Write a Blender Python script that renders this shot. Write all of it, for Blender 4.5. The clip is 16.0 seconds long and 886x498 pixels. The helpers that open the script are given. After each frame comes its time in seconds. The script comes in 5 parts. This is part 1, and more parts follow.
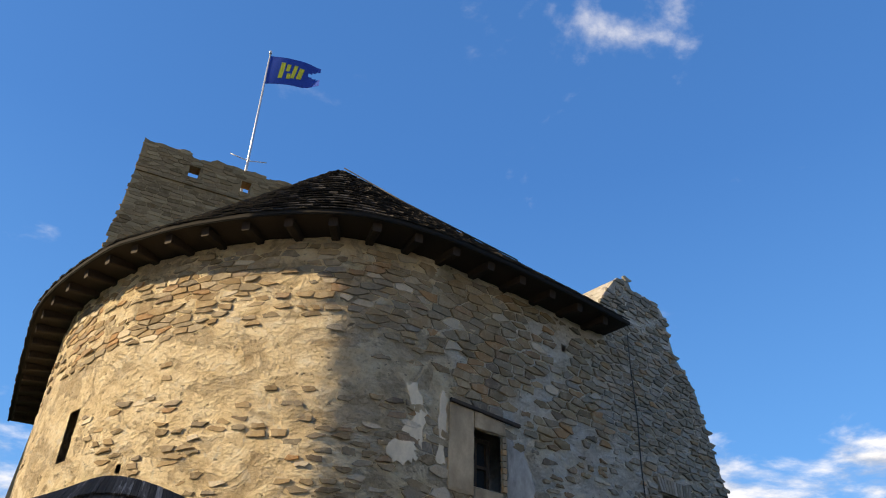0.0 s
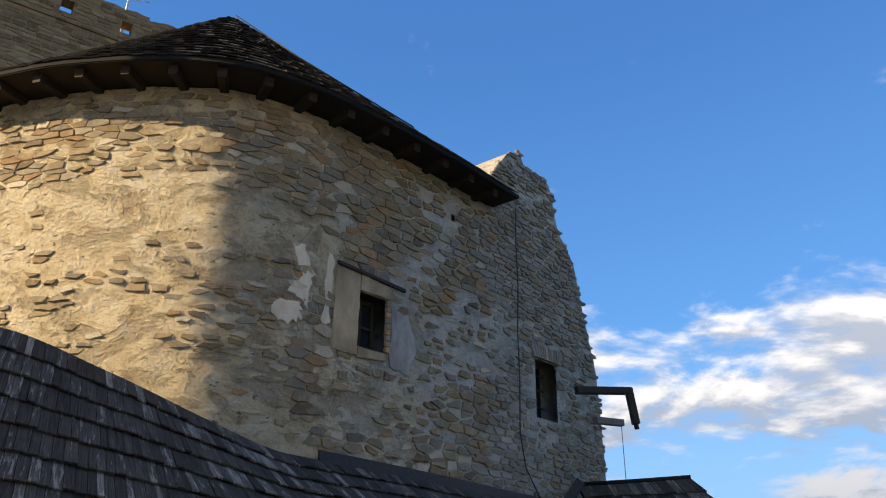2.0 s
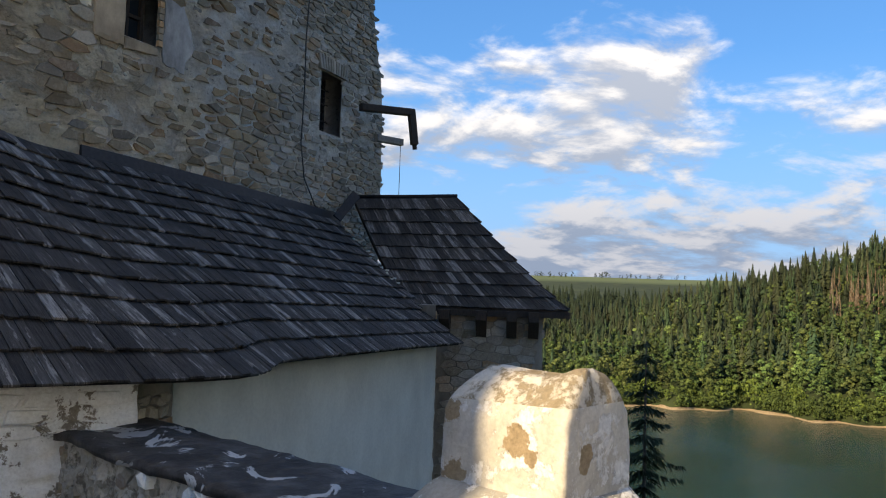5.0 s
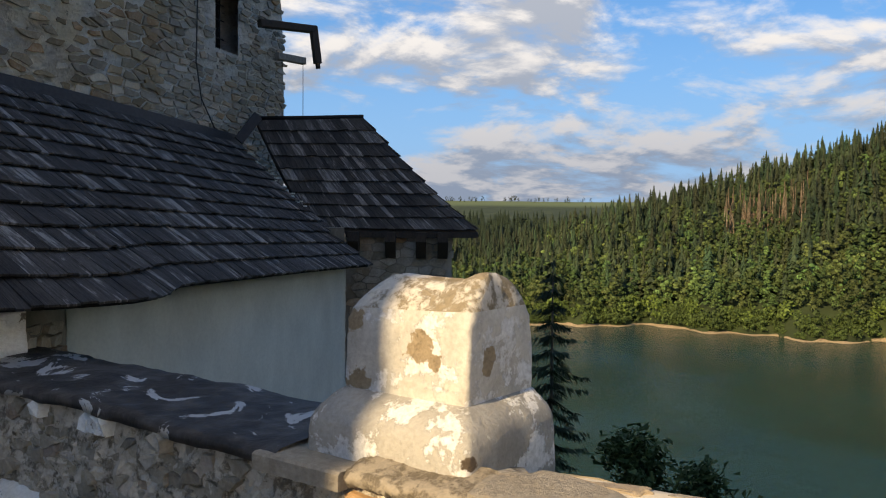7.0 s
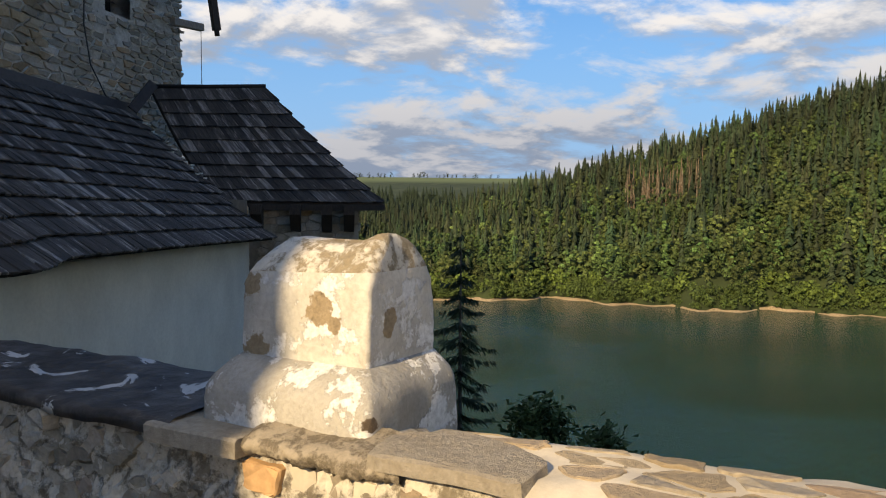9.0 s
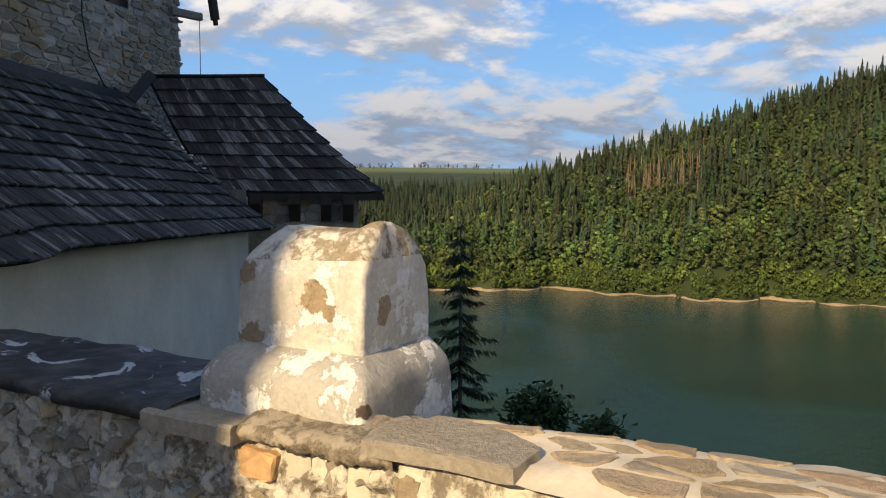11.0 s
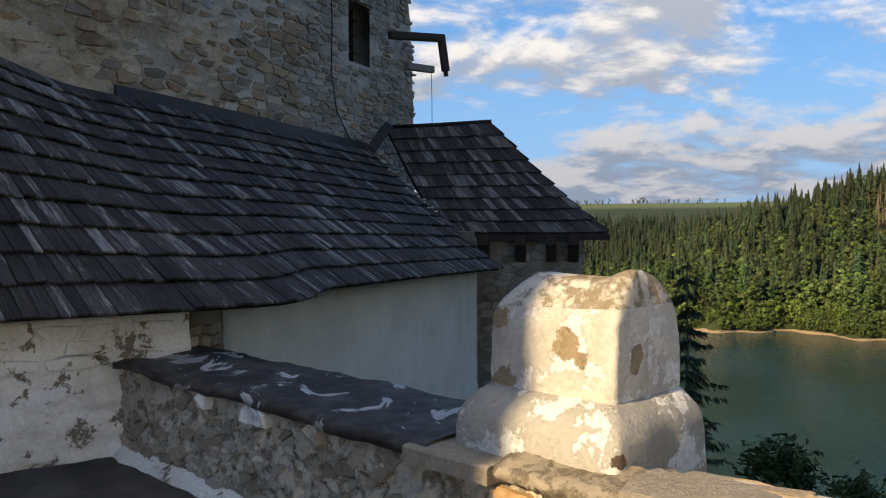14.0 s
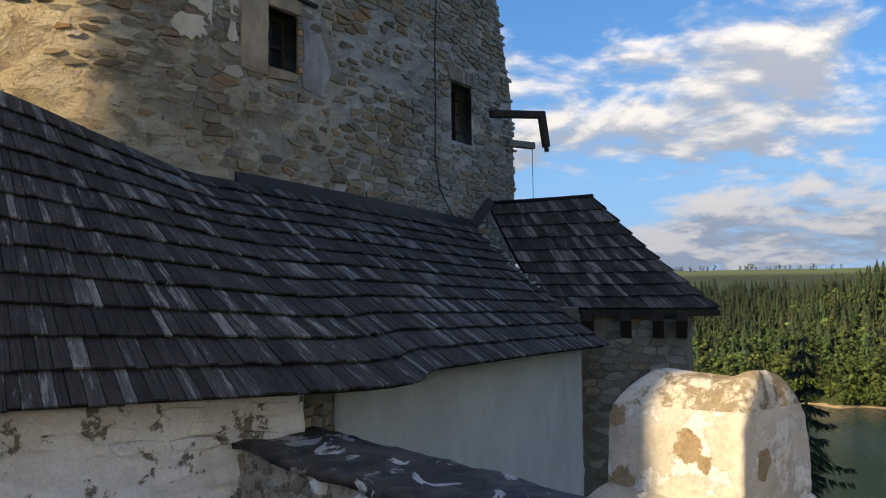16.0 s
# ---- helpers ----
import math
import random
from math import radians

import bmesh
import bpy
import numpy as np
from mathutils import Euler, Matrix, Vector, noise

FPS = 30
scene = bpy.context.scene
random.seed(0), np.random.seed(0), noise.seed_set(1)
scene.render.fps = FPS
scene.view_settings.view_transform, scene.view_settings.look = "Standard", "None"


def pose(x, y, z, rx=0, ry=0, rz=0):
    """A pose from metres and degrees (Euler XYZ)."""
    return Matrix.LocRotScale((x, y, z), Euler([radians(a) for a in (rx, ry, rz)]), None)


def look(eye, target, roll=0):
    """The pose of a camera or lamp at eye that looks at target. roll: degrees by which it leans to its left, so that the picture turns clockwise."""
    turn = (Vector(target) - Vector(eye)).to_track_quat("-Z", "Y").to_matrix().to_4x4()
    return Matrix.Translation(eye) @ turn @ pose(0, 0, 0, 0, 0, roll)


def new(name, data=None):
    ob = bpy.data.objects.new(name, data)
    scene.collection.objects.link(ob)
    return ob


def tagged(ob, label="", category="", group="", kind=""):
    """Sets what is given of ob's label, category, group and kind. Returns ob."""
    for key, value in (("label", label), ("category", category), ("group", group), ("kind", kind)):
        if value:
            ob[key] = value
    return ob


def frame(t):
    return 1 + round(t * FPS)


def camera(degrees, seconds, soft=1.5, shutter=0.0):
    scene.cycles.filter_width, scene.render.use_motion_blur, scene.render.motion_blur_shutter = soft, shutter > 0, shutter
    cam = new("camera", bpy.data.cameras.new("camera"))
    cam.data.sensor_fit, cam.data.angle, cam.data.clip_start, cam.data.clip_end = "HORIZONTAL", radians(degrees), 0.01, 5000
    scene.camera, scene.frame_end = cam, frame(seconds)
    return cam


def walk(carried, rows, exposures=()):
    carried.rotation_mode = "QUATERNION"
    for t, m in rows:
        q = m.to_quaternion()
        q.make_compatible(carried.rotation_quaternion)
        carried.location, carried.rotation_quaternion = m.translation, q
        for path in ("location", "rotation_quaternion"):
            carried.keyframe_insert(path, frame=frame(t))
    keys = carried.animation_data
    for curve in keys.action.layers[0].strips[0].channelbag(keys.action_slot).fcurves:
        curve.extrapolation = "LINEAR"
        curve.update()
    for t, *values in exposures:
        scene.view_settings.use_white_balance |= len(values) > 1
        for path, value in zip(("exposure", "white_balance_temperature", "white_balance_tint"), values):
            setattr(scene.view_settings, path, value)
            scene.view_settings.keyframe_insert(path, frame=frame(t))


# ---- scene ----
cam = camera(59.9, 16.0, soft=1.1)
walk(cam, [
    (0.0, pose(-0.060, -0.107, 1.712, 123.345, -1.510, 0.609)),
    (0.5, pose(-0.061, -0.104, 1.709, 122.960, -1.449, 0.347)),
    (1.0, pose(-0.058, -0.098, 1.703, 119.959, -1.082, -2.348)),
    (1.5, pose(-0.055, -0.081, 1.707, 116.997, -0.936, -5.299)),
    (2.0, pose(-0.046, -0.058, 1.719, 113.640, -0.653, -7.939)),
    (2.5, pose(-0.037, -0.044, 1.725, 110.234, -0.784, -10.298)),
    (3.0, pose(-0.029, -0.028, 1.733, 106.241, -1.272, -13.231)),
    (3.5, pose(-0.026, -0.028, 1.740, 102.758, -1.736, -16.218)),
    (4.0, pose(-0.026, -0.004, 1.738, 99.574, -2.021, -18.987)),
    (4.5, pose(-0.018, 0.019, 1.719, 96.026, -2.162, -21.893)),
    (7.0, pose(0.063, 0.074, 1.623, 87.855, -0.735, -30.929)),
    (7.5, pose(0.075, 0.085, 1.603, 87.002, -0.913, -32.551)),
    (8.0, pose(0.087, 0.093, 1.587, 86.295, -0.951, -34.231)),
    (8.5, pose(0.102, 0.086, 1.570, 86.278, -0.661, -36.232)),
    (9.0, pose(0.111, 0.082, 1.563, 86.172, -0.579, -37.689)),
    (11.5, pose(0.125, 0.057, 1.555, 85.160, -0.363, -37.366)),
    (12.0, pose(0.098, 0.061, 1.564, 85.437, 0.269, -34.038)),
    (12.5, pose(0.070, 0.067, 1.571, 86.018, 0.402, -30.747)),
    (13.0, pose(0.043, 0.072, 1.578, 86.650, 0.575, -27.669)),
    (13.5, pose(0.012, 0.075, 1.585, 87.328, 0.357, -24.666)),
    (14.0, pose(-0.021, 0.065, 1.600, 88.206, 0.327, -21.648)),
    (14.5, pose(-0.048, 0.061, 1.622, 88.976, 0.029, -19.339)),
    (15.0, pose(-0.081, 0.048, 1.653, 89.723, 0.253, -17.355)),
    (15.5, pose(-0.093, 0.034, 1.690, 91.466, 0.686, -15.747)),
    (16.0, pose(-0.103, 0.027, 1.715, 93.310, 0.473, -14.357)),
], exposures=[(0.0, 0.60, 7700, 10), (4.5, 0.62, 7700, 10), (7.0, 0.38, 7950, 10), (12.5, 0.40, 7950, 10), (16.0, 0.45, 7950, 10)])

# ---- light ----
AZ, EL = -0.36, radians(28)
SUN_DIR = Vector((-math.cos(AZ) * math.cos(EL), math.sin(AZ) * math.cos(EL), math.sin(EL)))
world = bpy.data.worlds.new("sky")
scene.world = world
world.use_nodes = True


class Nodes:
    """A short hand for building node trees."""

    def __init__(self, tree):
        self.t = tree

    def add(self, kind, **sets):
        n = self.t.nodes.new(kind)
        for k, v in sets.items():
            if k.startswith("i_"):
                n.inputs[k[2:].replace("_", " ")].default_value = v
            elif k == "op":
                n.operation = v
            elif k == "typ":
                n.noise_type = v
            elif k == "blend":
                n.blend_type = v
        return n

    def link(self, a, b):
        self.t.links.new(a, b)

    def math(self, op, a, b=0.0, c=None, clamp=False):
        n = self.add("ShaderNodeMath", op=op)
        n.use_clamp = clamp
        for i, v in enumerate((a, b, c)):
            if v is None:
                continue
            if isinstance(v, (int, float)):
                n.inputs[i].default_value = v
            else:
                self.link(v, n.inputs[i])
        return n.outputs[0]

    def noise(self, vec, scale, detail=4.0, rough=0.55, distort=0.0):
        n = self.add("ShaderNodeTexNoise")
        n.inputs["Scale"].default_value = scale
        n.inputs["Detail"].default_value = detail
        n.inputs["Roughness"].default_value = rough
        n.inputs["Distortion"].default_value = distort
        self.link(vec, n.inputs["Vector"])
        return n.outputs["Fac"]

    def ramp(self, fac, stops):
        n = self.add("ShaderNodeValToRGB")
        el = n.color_ramp.elements
        while len(el) < len(stops):
            el.new(0.5)
        for e, (p, c) in zip(el, stops):
            e.position = p
            e.color = (*c, 1) if len(c) == 3 else c
        self.link(fac, n.inputs["Fac"])
        return n.outputs["Color"]

    def step(self, fac, lo, hi):
        n = self.add("ShaderNodeMapRange")
        n.interpolation_type = 'SMOOTHSTEP'
        n.inputs["From Min"].default_value = lo
        n.inputs["From Max"].default_value = hi
        self.link(fac, n.inputs["Value"])
        return n.outputs["Result"]

    def mix(self, fac, a, b, blend='MIX'):
        n = self.add("ShaderNodeMix")
        n.data_type = 'RGBA'
        n.blend_type = blend
        for sock, v in ((n.inputs[0], fac), (n.inputs[6], a), (n.inputs[7], b)):
            if isinstance(v, tuple):
                sock.default_value = (*v, 1) if len(v) == 3 else v
            elif isinstance(v, (int, float)):
                sock.default_value = v
            else:
                self.link(v, sock)
        return n.outputs[2]

    def scaled(self, vec, s):
        n = self.add("ShaderNodeMapping")
        n.inputs["Scale"].default_value = s
        self.link(vec, n.inputs["Vector"])
        return n.outputs["Vector"]


# sky with broken evening cloud: dense towards the horizon, wisps higher up
W = Nodes(world.node_tree)
bg = world.node_tree.nodes["Background"]
sky = W.add("ShaderNodeTexSky")
sky.sky_type = 'NISHITA'
sky.sun_disc = False
sky.sun_elevation = EL
sky.sun_rotation = math.atan2(SUN_DIR.x, SUN_DIR.y)
sky.air_density, sky.dust_density, sky.ozone_density = 1.0, 0.3, 4.0
co = W.add("ShaderNodeTexCoord").outputs["Generated"]
sep = W.add("ShaderNodeSeparateXYZ")
W.link(co, sep.inputs[0])
zc = W.math('MAXIMUM', sep.outputs[2], 0.0)


def cloud_density(height):
    """Cloud thickness on a flat layer, seen at a given height above the horizon."""
    den = W.math('ADD', height, 0.24)
    cmb = W.add("ShaderNodeCombineXYZ")
    W.link(W.math('ADD', W.math('DIVIDE', sep.outputs[0], den), 3.1), cmb.inputs[0])
    W.link(W.math('ADD', W.math('DIVIDE', sep.outputs[1], den), 1.7), cmb.inputs[1])
    W.link(W.math('MULTIPLY', height, 1.2), cmb.inputs[2])
    flat = cmb.outputs[0]
    big = W.noise(flat, 1.1, 2.0, 0.5)
    puff = W.noise(flat, 3.0, 9.0, 0.58, 0.25)
    return W.math('ADD', W.math('MULTIPLY', big, 0.5), W.math('MULTIPLY', puff, 0.8)), flat


dens, flat = cloud_density(zc)
above, _ = cloud_density(W.math('ADD', zc, 0.022))
grey = lambda v: (v, v, v)
# thicker cover near the zenith is unseen, added to raise the fill
cover = W.ramp(zc, [(0.0, grey(0.48)), (0.05, grey(0.52)), (0.10, grey(0.56)), (0.20, grey(0.53)), (0.29, grey(0.575)), (0.35, grey(0.73)), (0.6, grey(0.78)), (0.74, grey(0.755)), (0.82, grey(0.72)), (0.90, grey(0.52)), (1.0, grey(0.46))])
over = W.math('SUBTRACT', dens, cover)
cloud = W.step(over, -0.01, 0.15)
# tops catch the sun, bases stay grey
lit = W.step(W.math('ADD', W.math('SUBTRACT', dens, above), W.math('MULTIPLY', W.math('SUBTRACT', 0.10, over), 0.35)), -0.055, 0.075)
low = W.step(zc, 0.02, 0.32)
dark = W.mix(low, (0.18, 0.235, 0.36), (0.36, 0.41, 0.52))
light = W.mix(low, (0.38, 0.41, 0.50), (0.82, 0.83, 0.87))
ccol = W.mix(lit, dark, light)
skyc = W.mix(1.0, sky.outputs[0], (0.075, 0.120, 0.155), 'MULTIPLY')
haze = W.mix(W.step(zc, 0.30, 0.0), skyc, (0.26, 0.46, 0.80))
deep = W.mix(0.62, haze, W.ramp(zc, [(0.0, (0.22, 0.37, 0.62)), (0.10, (0.15, 0.35, 0.72)), (0.3, (0.062, 0.245, 0.66)), (0.62, (0.032, 0.160, 0.52)), (1.0, (0.03, 0.13, 0.42))]))
col = W.mix(W.math('MULTIPLY', cloud, 0.90), deep, ccol)
W.link(col, bg.inputs[0])
bg.inputs[1].default_value = 1.0
sun = new("sun", bpy.data.lights.new("sun", "SUN"))
sun.data.energy = 5.0
sun.data.angle = radians(0.6)
sun.data.color = (1.0, 0.83, 0.58)
sun.matrix_world = look((0, 0, 60), Vector((0, 0, 60)) - SUN_DIR)


# ---- materials ----
def material(name, rough=0.9, metal=0.0):
    m = bpy.data.materials.new(name)
    m.use_nodes = True
    k = Nodes(m.node_tree)
    b = m.node_tree.nodes["Principled BSDF"]
    b.inputs["Roughness"].default_value = rough
    b.inputs["Metallic"].default_value = metal
    b.inputs["Specular IOR Level"].default_value = 0.3
    pos = k.add("ShaderNodeTexCoord").outputs["Object"]
    return m, k, b, pos


def bump(k, b, height, strength, dist=0.02):
    n = k.add("ShaderNodeBump")
    n.inputs["Strength"].default_value = strength
    n.inputs["Distance"].default_value = dist
    k.link(height, n.inputs["Height"])
    k.link(n.outputs[0], b.inputs["Normal"])


def per_piece(k):
    """A random number for each piece, be it an object or an island of a mesh."""
    a = k.add("ShaderNodeObjectInfo").outputs["Random"]
    c = k.add("ShaderNodeNewGeometry").outputs["Random Per Island"]
    return k.math('FRACT', k.math('ADD', k.math('MULTIPLY', a, 7.3), k.math('MULTIPLY', c, 3.7)))


def stone_material(name, stops, dirt=(0.30, 0.27, 0.22), dirt_amount=0.35, strength=0.6, gain=1.0):
    m, k, b, pos = material(name, 0.92)
    base = k.ramp(per_piece(k), [(p, tuple(v * gain for v in c)) for p, c in stops])
    grain = k.noise(pos, 38, 6, 0.65)
    c = k.mix(0.42, base, k.ramp(grain, [(0.3, (0.35, 0.34, 0.33)), (0.7, (1.15, 1.15, 1.15))]), 'MULTIPLY')
    blot = k.step(k.noise(pos, 7.5, 7, 0.68), 0.50, 0.60)
    c = k.mix(k.math('MULTIPLY', blot, dirt_amount), c, dirt)
    k.link(c, b.inputs["Base Color"])
    bump(k, b, k.math('ADD', k.noise(pos, 22, 8, 0.7), k.math('MULTIPLY', k.noise(pos, 90, 4, 0.6), 0.3)), strength, 0.03)
    return m


STONE = stone_material("rubble_stone", [(0.0, (0.15, 0.115, 0.07)), (0.18, (0.27, 0.195, 0.11)), (0.34, (0.21, 0.18, 0.13)), (0.50, (0.33, 0.245, 0.14)), (0.64, (0.19, 0.17, 0.14)), (0.76, (0.32, 0.19, 0.09)), (0.86, (0.13, 0.11, 0.085)), (0.94, (0.38, 0.32, 0.23)), (1.0, (0.52, 0.46, 0.36))], (0.60, 0.52, 0.39), 0.25, 0.9, 1.25)
GREY_STONE = stone_material("grey_rubble", [(0.0, (0.16, 0.14, 0.105)), (0.25, (0.25, 0.225, 0.175)), (0.45, (0.20, 0.17, 0.125)), (0.62, (0.33, 0.305, 0.255)), (0.78, (0.23, 0.215, 0.185)), (0.88, (0.29, 0.195, 0.105)), (1.0, (0.44, 0.41, 0.355))], (0.58, 0.55, 0.48), 0.2, 0.9, 1.25)
KEEP_STONE = stone_material("keep_stone", [(0.0, (0.19, 0.12, 0.055)), (0.4, (0.38, 0.25, 0.125)), (0.75, (0.28, 0.19, 0.10)), (1.0, (0.48, 0.34, 0.18))], (0.42, 0.31, 0.18), 0.3)
FLAG = stone_material("flagstone", [(0.0, (0.31, 0.245, 0.16)), (0.3, (0.40, 0.34, 0.255)), (0.5, (0.36, 0.25, 0.15)), (0.7, (0.33, 0.29, 0.23)), (0.85, (0.46, 0.40, 0.31)), (1.0, (0.34, 0.235, 0.15))], (0.24, 0.20, 0.15), 0.35, 0.6)
PARAPET_STONE = stone_material("parapet_stone", [(0.0, (0.22, 0.19, 0.145)), (0.35, (0.36, 0.32, 0.25)), (0.62, (0.28, 0.245, 0.185)), (0.8, (0.55, 0.51, 0.43)), (0.92, (0.24, 0.16, 0.10)), (1.0, (0.42, 0.40, 0.36))], (0.50, 0.48, 0.43), 0.35, 0.9, 1.3)


def wall_material():
    """Old lime plaster, warm and pale, broken by mortar and rubble, turning grey along the wall."""
    m, k, b, pos = material("tower_plaster", 0.95)
    geo = k.add("ShaderNodeSeparateXYZ")
    k.link(pos, geo.inputs[0])
    n1 = k.noise(pos, 0.9, 5, 0.6)
    n2 = k.noise(k.scaled(pos, (1, 1, 1.6)), 3.1, 8, 0.68, 0.4)
    n3 = k.noise(pos, 26, 6, 0.7)
    plaster = k.ramp(n2, [(0.30, (0.42, 0.32, 0.19)), (0.42, (0.70, 0.57, 0.37)), (0.55, (0.82, 0.70, 0.49)), (0.68, (0.88, 0.80, 0.63))])
    mortar = k.ramp(n2, [(0.30, (0.56, 0.51, 0.42)), (0.50, (0.74, 0.70, 0.61)), (0.66, (0.84, 0.82, 0.75))])
    # plaster thins out towards the ruined end of the wall
    along = k.math('ADD', k.math('MULTIPLY', geo.outputs[0], 0.11), k.math('MULTIPLY', geo.outputs[1], 0.05))
    gone = k.step(k.math('ADD', along, k.math('MULTIPLY', n1, 0.9)), 0.86, 1.12)
    c = k.mix(gone, plaster, mortar)
    white = k.step(k.noise(pos, 2.3, 7, 0.66, 0.6), 0.60, 0.66)
    c = k.mix(k.math('MULTIPLY', white, 0.75), c, (0.70, 0.66, 0.57))
    soot = k.step(k.noise(k.scaled(pos, (1, 1, 0.45)), 1.7, 6, 0.62), 0.56, 0.74)
    c = k.mix(k.math('MULTIPLY', soot, 0.22), c, (0.24, 0.195, 0.14))
    bare = k.step(k.noise(k.scaled(pos, (1, 1, 1.5)), 1.25, 8, 0.7, 0.8), 0.50, 0.56)
    c = k.mix(k.math('MULTIPLY', bare, k.math('SUBTRACT', 0.48, k.math('MULTIPLY', gone, 0.36))), c, k.ramp(k.noise(pos, 13, 6, 0.7), [(0.3, (0.13, 0.095, 0.06)), (0.55, (0.32, 0.235, 0.15)), (0.7, (0.50, 0.41, 0.29))]))
    pits = k.step(k.noise(k.scaled(pos, (1, 1, 1.7)), 7.5, 4, 0.6), 0.36, 0.30)
    c = k.mix(k.math('MULTIPLY', pits, 0.7), c, (0.10, 0.08, 0.055))
    c = k.mix(0.45, c, k.ramp(n3, [(0.3, (0.6, 0.57, 0.53)), (0.5, (1.08, 1.08, 1.08))]), 'MULTIPLY')
    k.link(c, b.inputs["Base Color"])
    bump(k, b, k.math('ADD', k.math('MULTIPLY', n2, 1.6), k.math('ADD', n3, k.math('SUBTRACT', k.math('MULTIPLY', k.noise(pos, 9, 8, 0.7), 2.0), k.math('ADD', k.math('MULTIPLY', bare, 0.5), pits)))), 1.0, 0.07)
    return m


def peeling_material(name, paint, under, scale, lo, hi, patches=(), stain=(0.40, 0.37, 0.31), spot=None):
    """Limewash that has come off in patches down to an older coat."""
    m, k, b, pos = material(name, 0.9)
    n = k.noise(pos, scale, 9, 0.74, 0.12)
    off = k.step(n, lo, hi)
    spots = None
    for centre, radius in patches:
        d = k.add("ShaderNodeVectorMath", op='DISTANCE')
        k.link(pos, d.inputs[0])
        d.inputs[1].default_value = centre
        r = k.math('ADD', d.outputs["Value"], k.math('MULTIPLY', k.math('SUBTRACT', k.noise(pos, 13, 6, 0.65), 0.5), radius * 3.4))
        hit = k.step(r, radius * 1.12, radius * 0.88)
        spots = hit if spots is None else k.math('MAXIMUM', spots, hit)
    fine = k.noise(pos, 48, 6, 0.7)
    stains = k.step(k.noise(k.scaled(pos, (1, 1, 0.5)), 3.2, 6, 0.6), 0.45, 0.72)
    top = k.mix(k.math('MULTIPLY', stains, 0.6), paint, stain)
    low = k.mix(fine, tuple(v * 0.62 for v in under), under)
    c = k.mix(off, top, low)
    if spots is not None:
        c = k.mix(spots, c, k.mix(fine, tuple(v * 0.6 for v in spot), spot))
    c = k.mix(0.4, c, k.ramp(fine, [(0.28, (0.45, 0.43, 0.40)), (0.6, (1, 1, 1))]), 'MULTIPLY')
    k.link(c, b.inputs["Base Color"])
    bump(k, b, k.math('SUBTRACT', k.math('ADD', k.math('MULTIPLY', fine, 0.5), k.noise(pos, 12, 6, 0.6)), k.math('MULTIPLY', off, 0.6)), 0.6, 0.012)
    return m


def shingle_material(name, stops, streak):
    m, k, b, pos = material(name, 0.8)
    b.inputs["Specular IOR Level"].default_value = 0.22
    r = per_piece(k)
    uv = k.add("ShaderNodeTexCoord").outputs["UV"]
    base = k.ramp(r, stops)
    # grain runs along each board
    g = k.noise(k.scaled(uv, (1, 0.035, 1)), 75, 5, 0.75)
    c = k.mix(0.75, base, k.ramp(g, [(0.34, (0.22, 0.22, 0.22)), (0.50, (0.8, 0.8, 0.8)), (0.66, (1.6, 1.6, 1.6))]), 'MULTIPLY')
    c = k.mix(0.5, c, k.ramp(k.noise(pos, 2.2, 5, 0.6), [(0.35, (0.5, 0.5, 0.52)), (0.65, (1.35, 1.33, 1.3))]), 'MULTIPLY')
    worn = k.step(k.math('ADD', k.noise(k.scaled(uv, (1, 0.12, 1)), 26, 6, 0.72, 0.1), k.math('MULTIPLY', r, 0.22)), 0.69, 0.80)
    c = k.mix(k.math('MULTIPLY', worn, 0.6), c, streak)
    k.link(c, b.inputs["Base Color"])
    bump(k, b, g, 0.8, 0.012)
    return m


SHINGLE = shingle_material("tarred_shingle", [(0.0, (0.042, 0.039, 0.037)), (0.5, (0.066, 0.061, 0.057)), (0.85, (0.092, 0.086, 0.080)), (0.95, (0.145, 0.137, 0.128)), (1.0, (0.24, 0.225, 0.21))], (0.40, 0.38, 0.355))
OLD_SHINGLE = shingle_material("dark_shingle", [(0.0, (0.022, 0.020, 0.020)), (0.5, (0.040, 0.037, 0.036)), (1.0, (0.060, 0.054, 0.048))], (0.085, 0.075, 0.065))


def wood_material(name, col):
    m, k, b, pos = material(name, 0.75)
    g = k.noise(k.scaled(pos, (6, 6, 1)), 14, 5, 0.65)
    k.link(k.ramp(g, [(0.3, tuple(v * 0.5 for v in col)), (0.7, tuple(v * 1.3 for v in col))]), b.inputs["Base Color"])
    bump(k, b, g, 0.5, 0.01)
    return m


DARK_WOOD = wood_material("dark_wood", (0.045, 0.034, 0.026))
GREY_WOOD = wood_material("grey_wood", (0.22, 0.20, 0.17))
SOFFIT = wood_material("soffit_wood", (0.034, 0.023, 0.016))
WALL_MAT = wall_material()
PIER_MAT = peeling_material("pier_limewash", (0.64, 0.61, 0.545), (0.90, 0.89, 0.86), 4.2, 0.515, 0.54,
    [((1.45, 2.55, 1.15), 0.060), ((1.482, 2.48, 1.105), 0.032), ((1.66, 2.40, 1.11), 0.045), ((1.33, 2.82, 0.985), 0.05), ((1.30, 2.86, 1.23), 0.06), ((1.47, 2.21, 0.80), 0.03), ((1.64, 2.30, 0.90), 0.05)], (0.30, 0.28, 0.24), (0.40, 0.31, 0.20))
PLINTH_MAT = peeling_material("plinth_limewash", (0.44, 0.415, 0.365), (0.86, 0.85, 0.82), 5.0, 0.53, 0.56, [((1.47, 2.21, 0.80), 0.03)], (0.20, 0.19, 0.165), (0.16, 0.12, 0.085))
CAP_MAT = peeling_material("pier_cap", (0.70, 0.65, 0.56), (0.36, 0.295, 0.20), 7.0, 0.47, 0.56, (), (0.36, 0.32, 0.25))
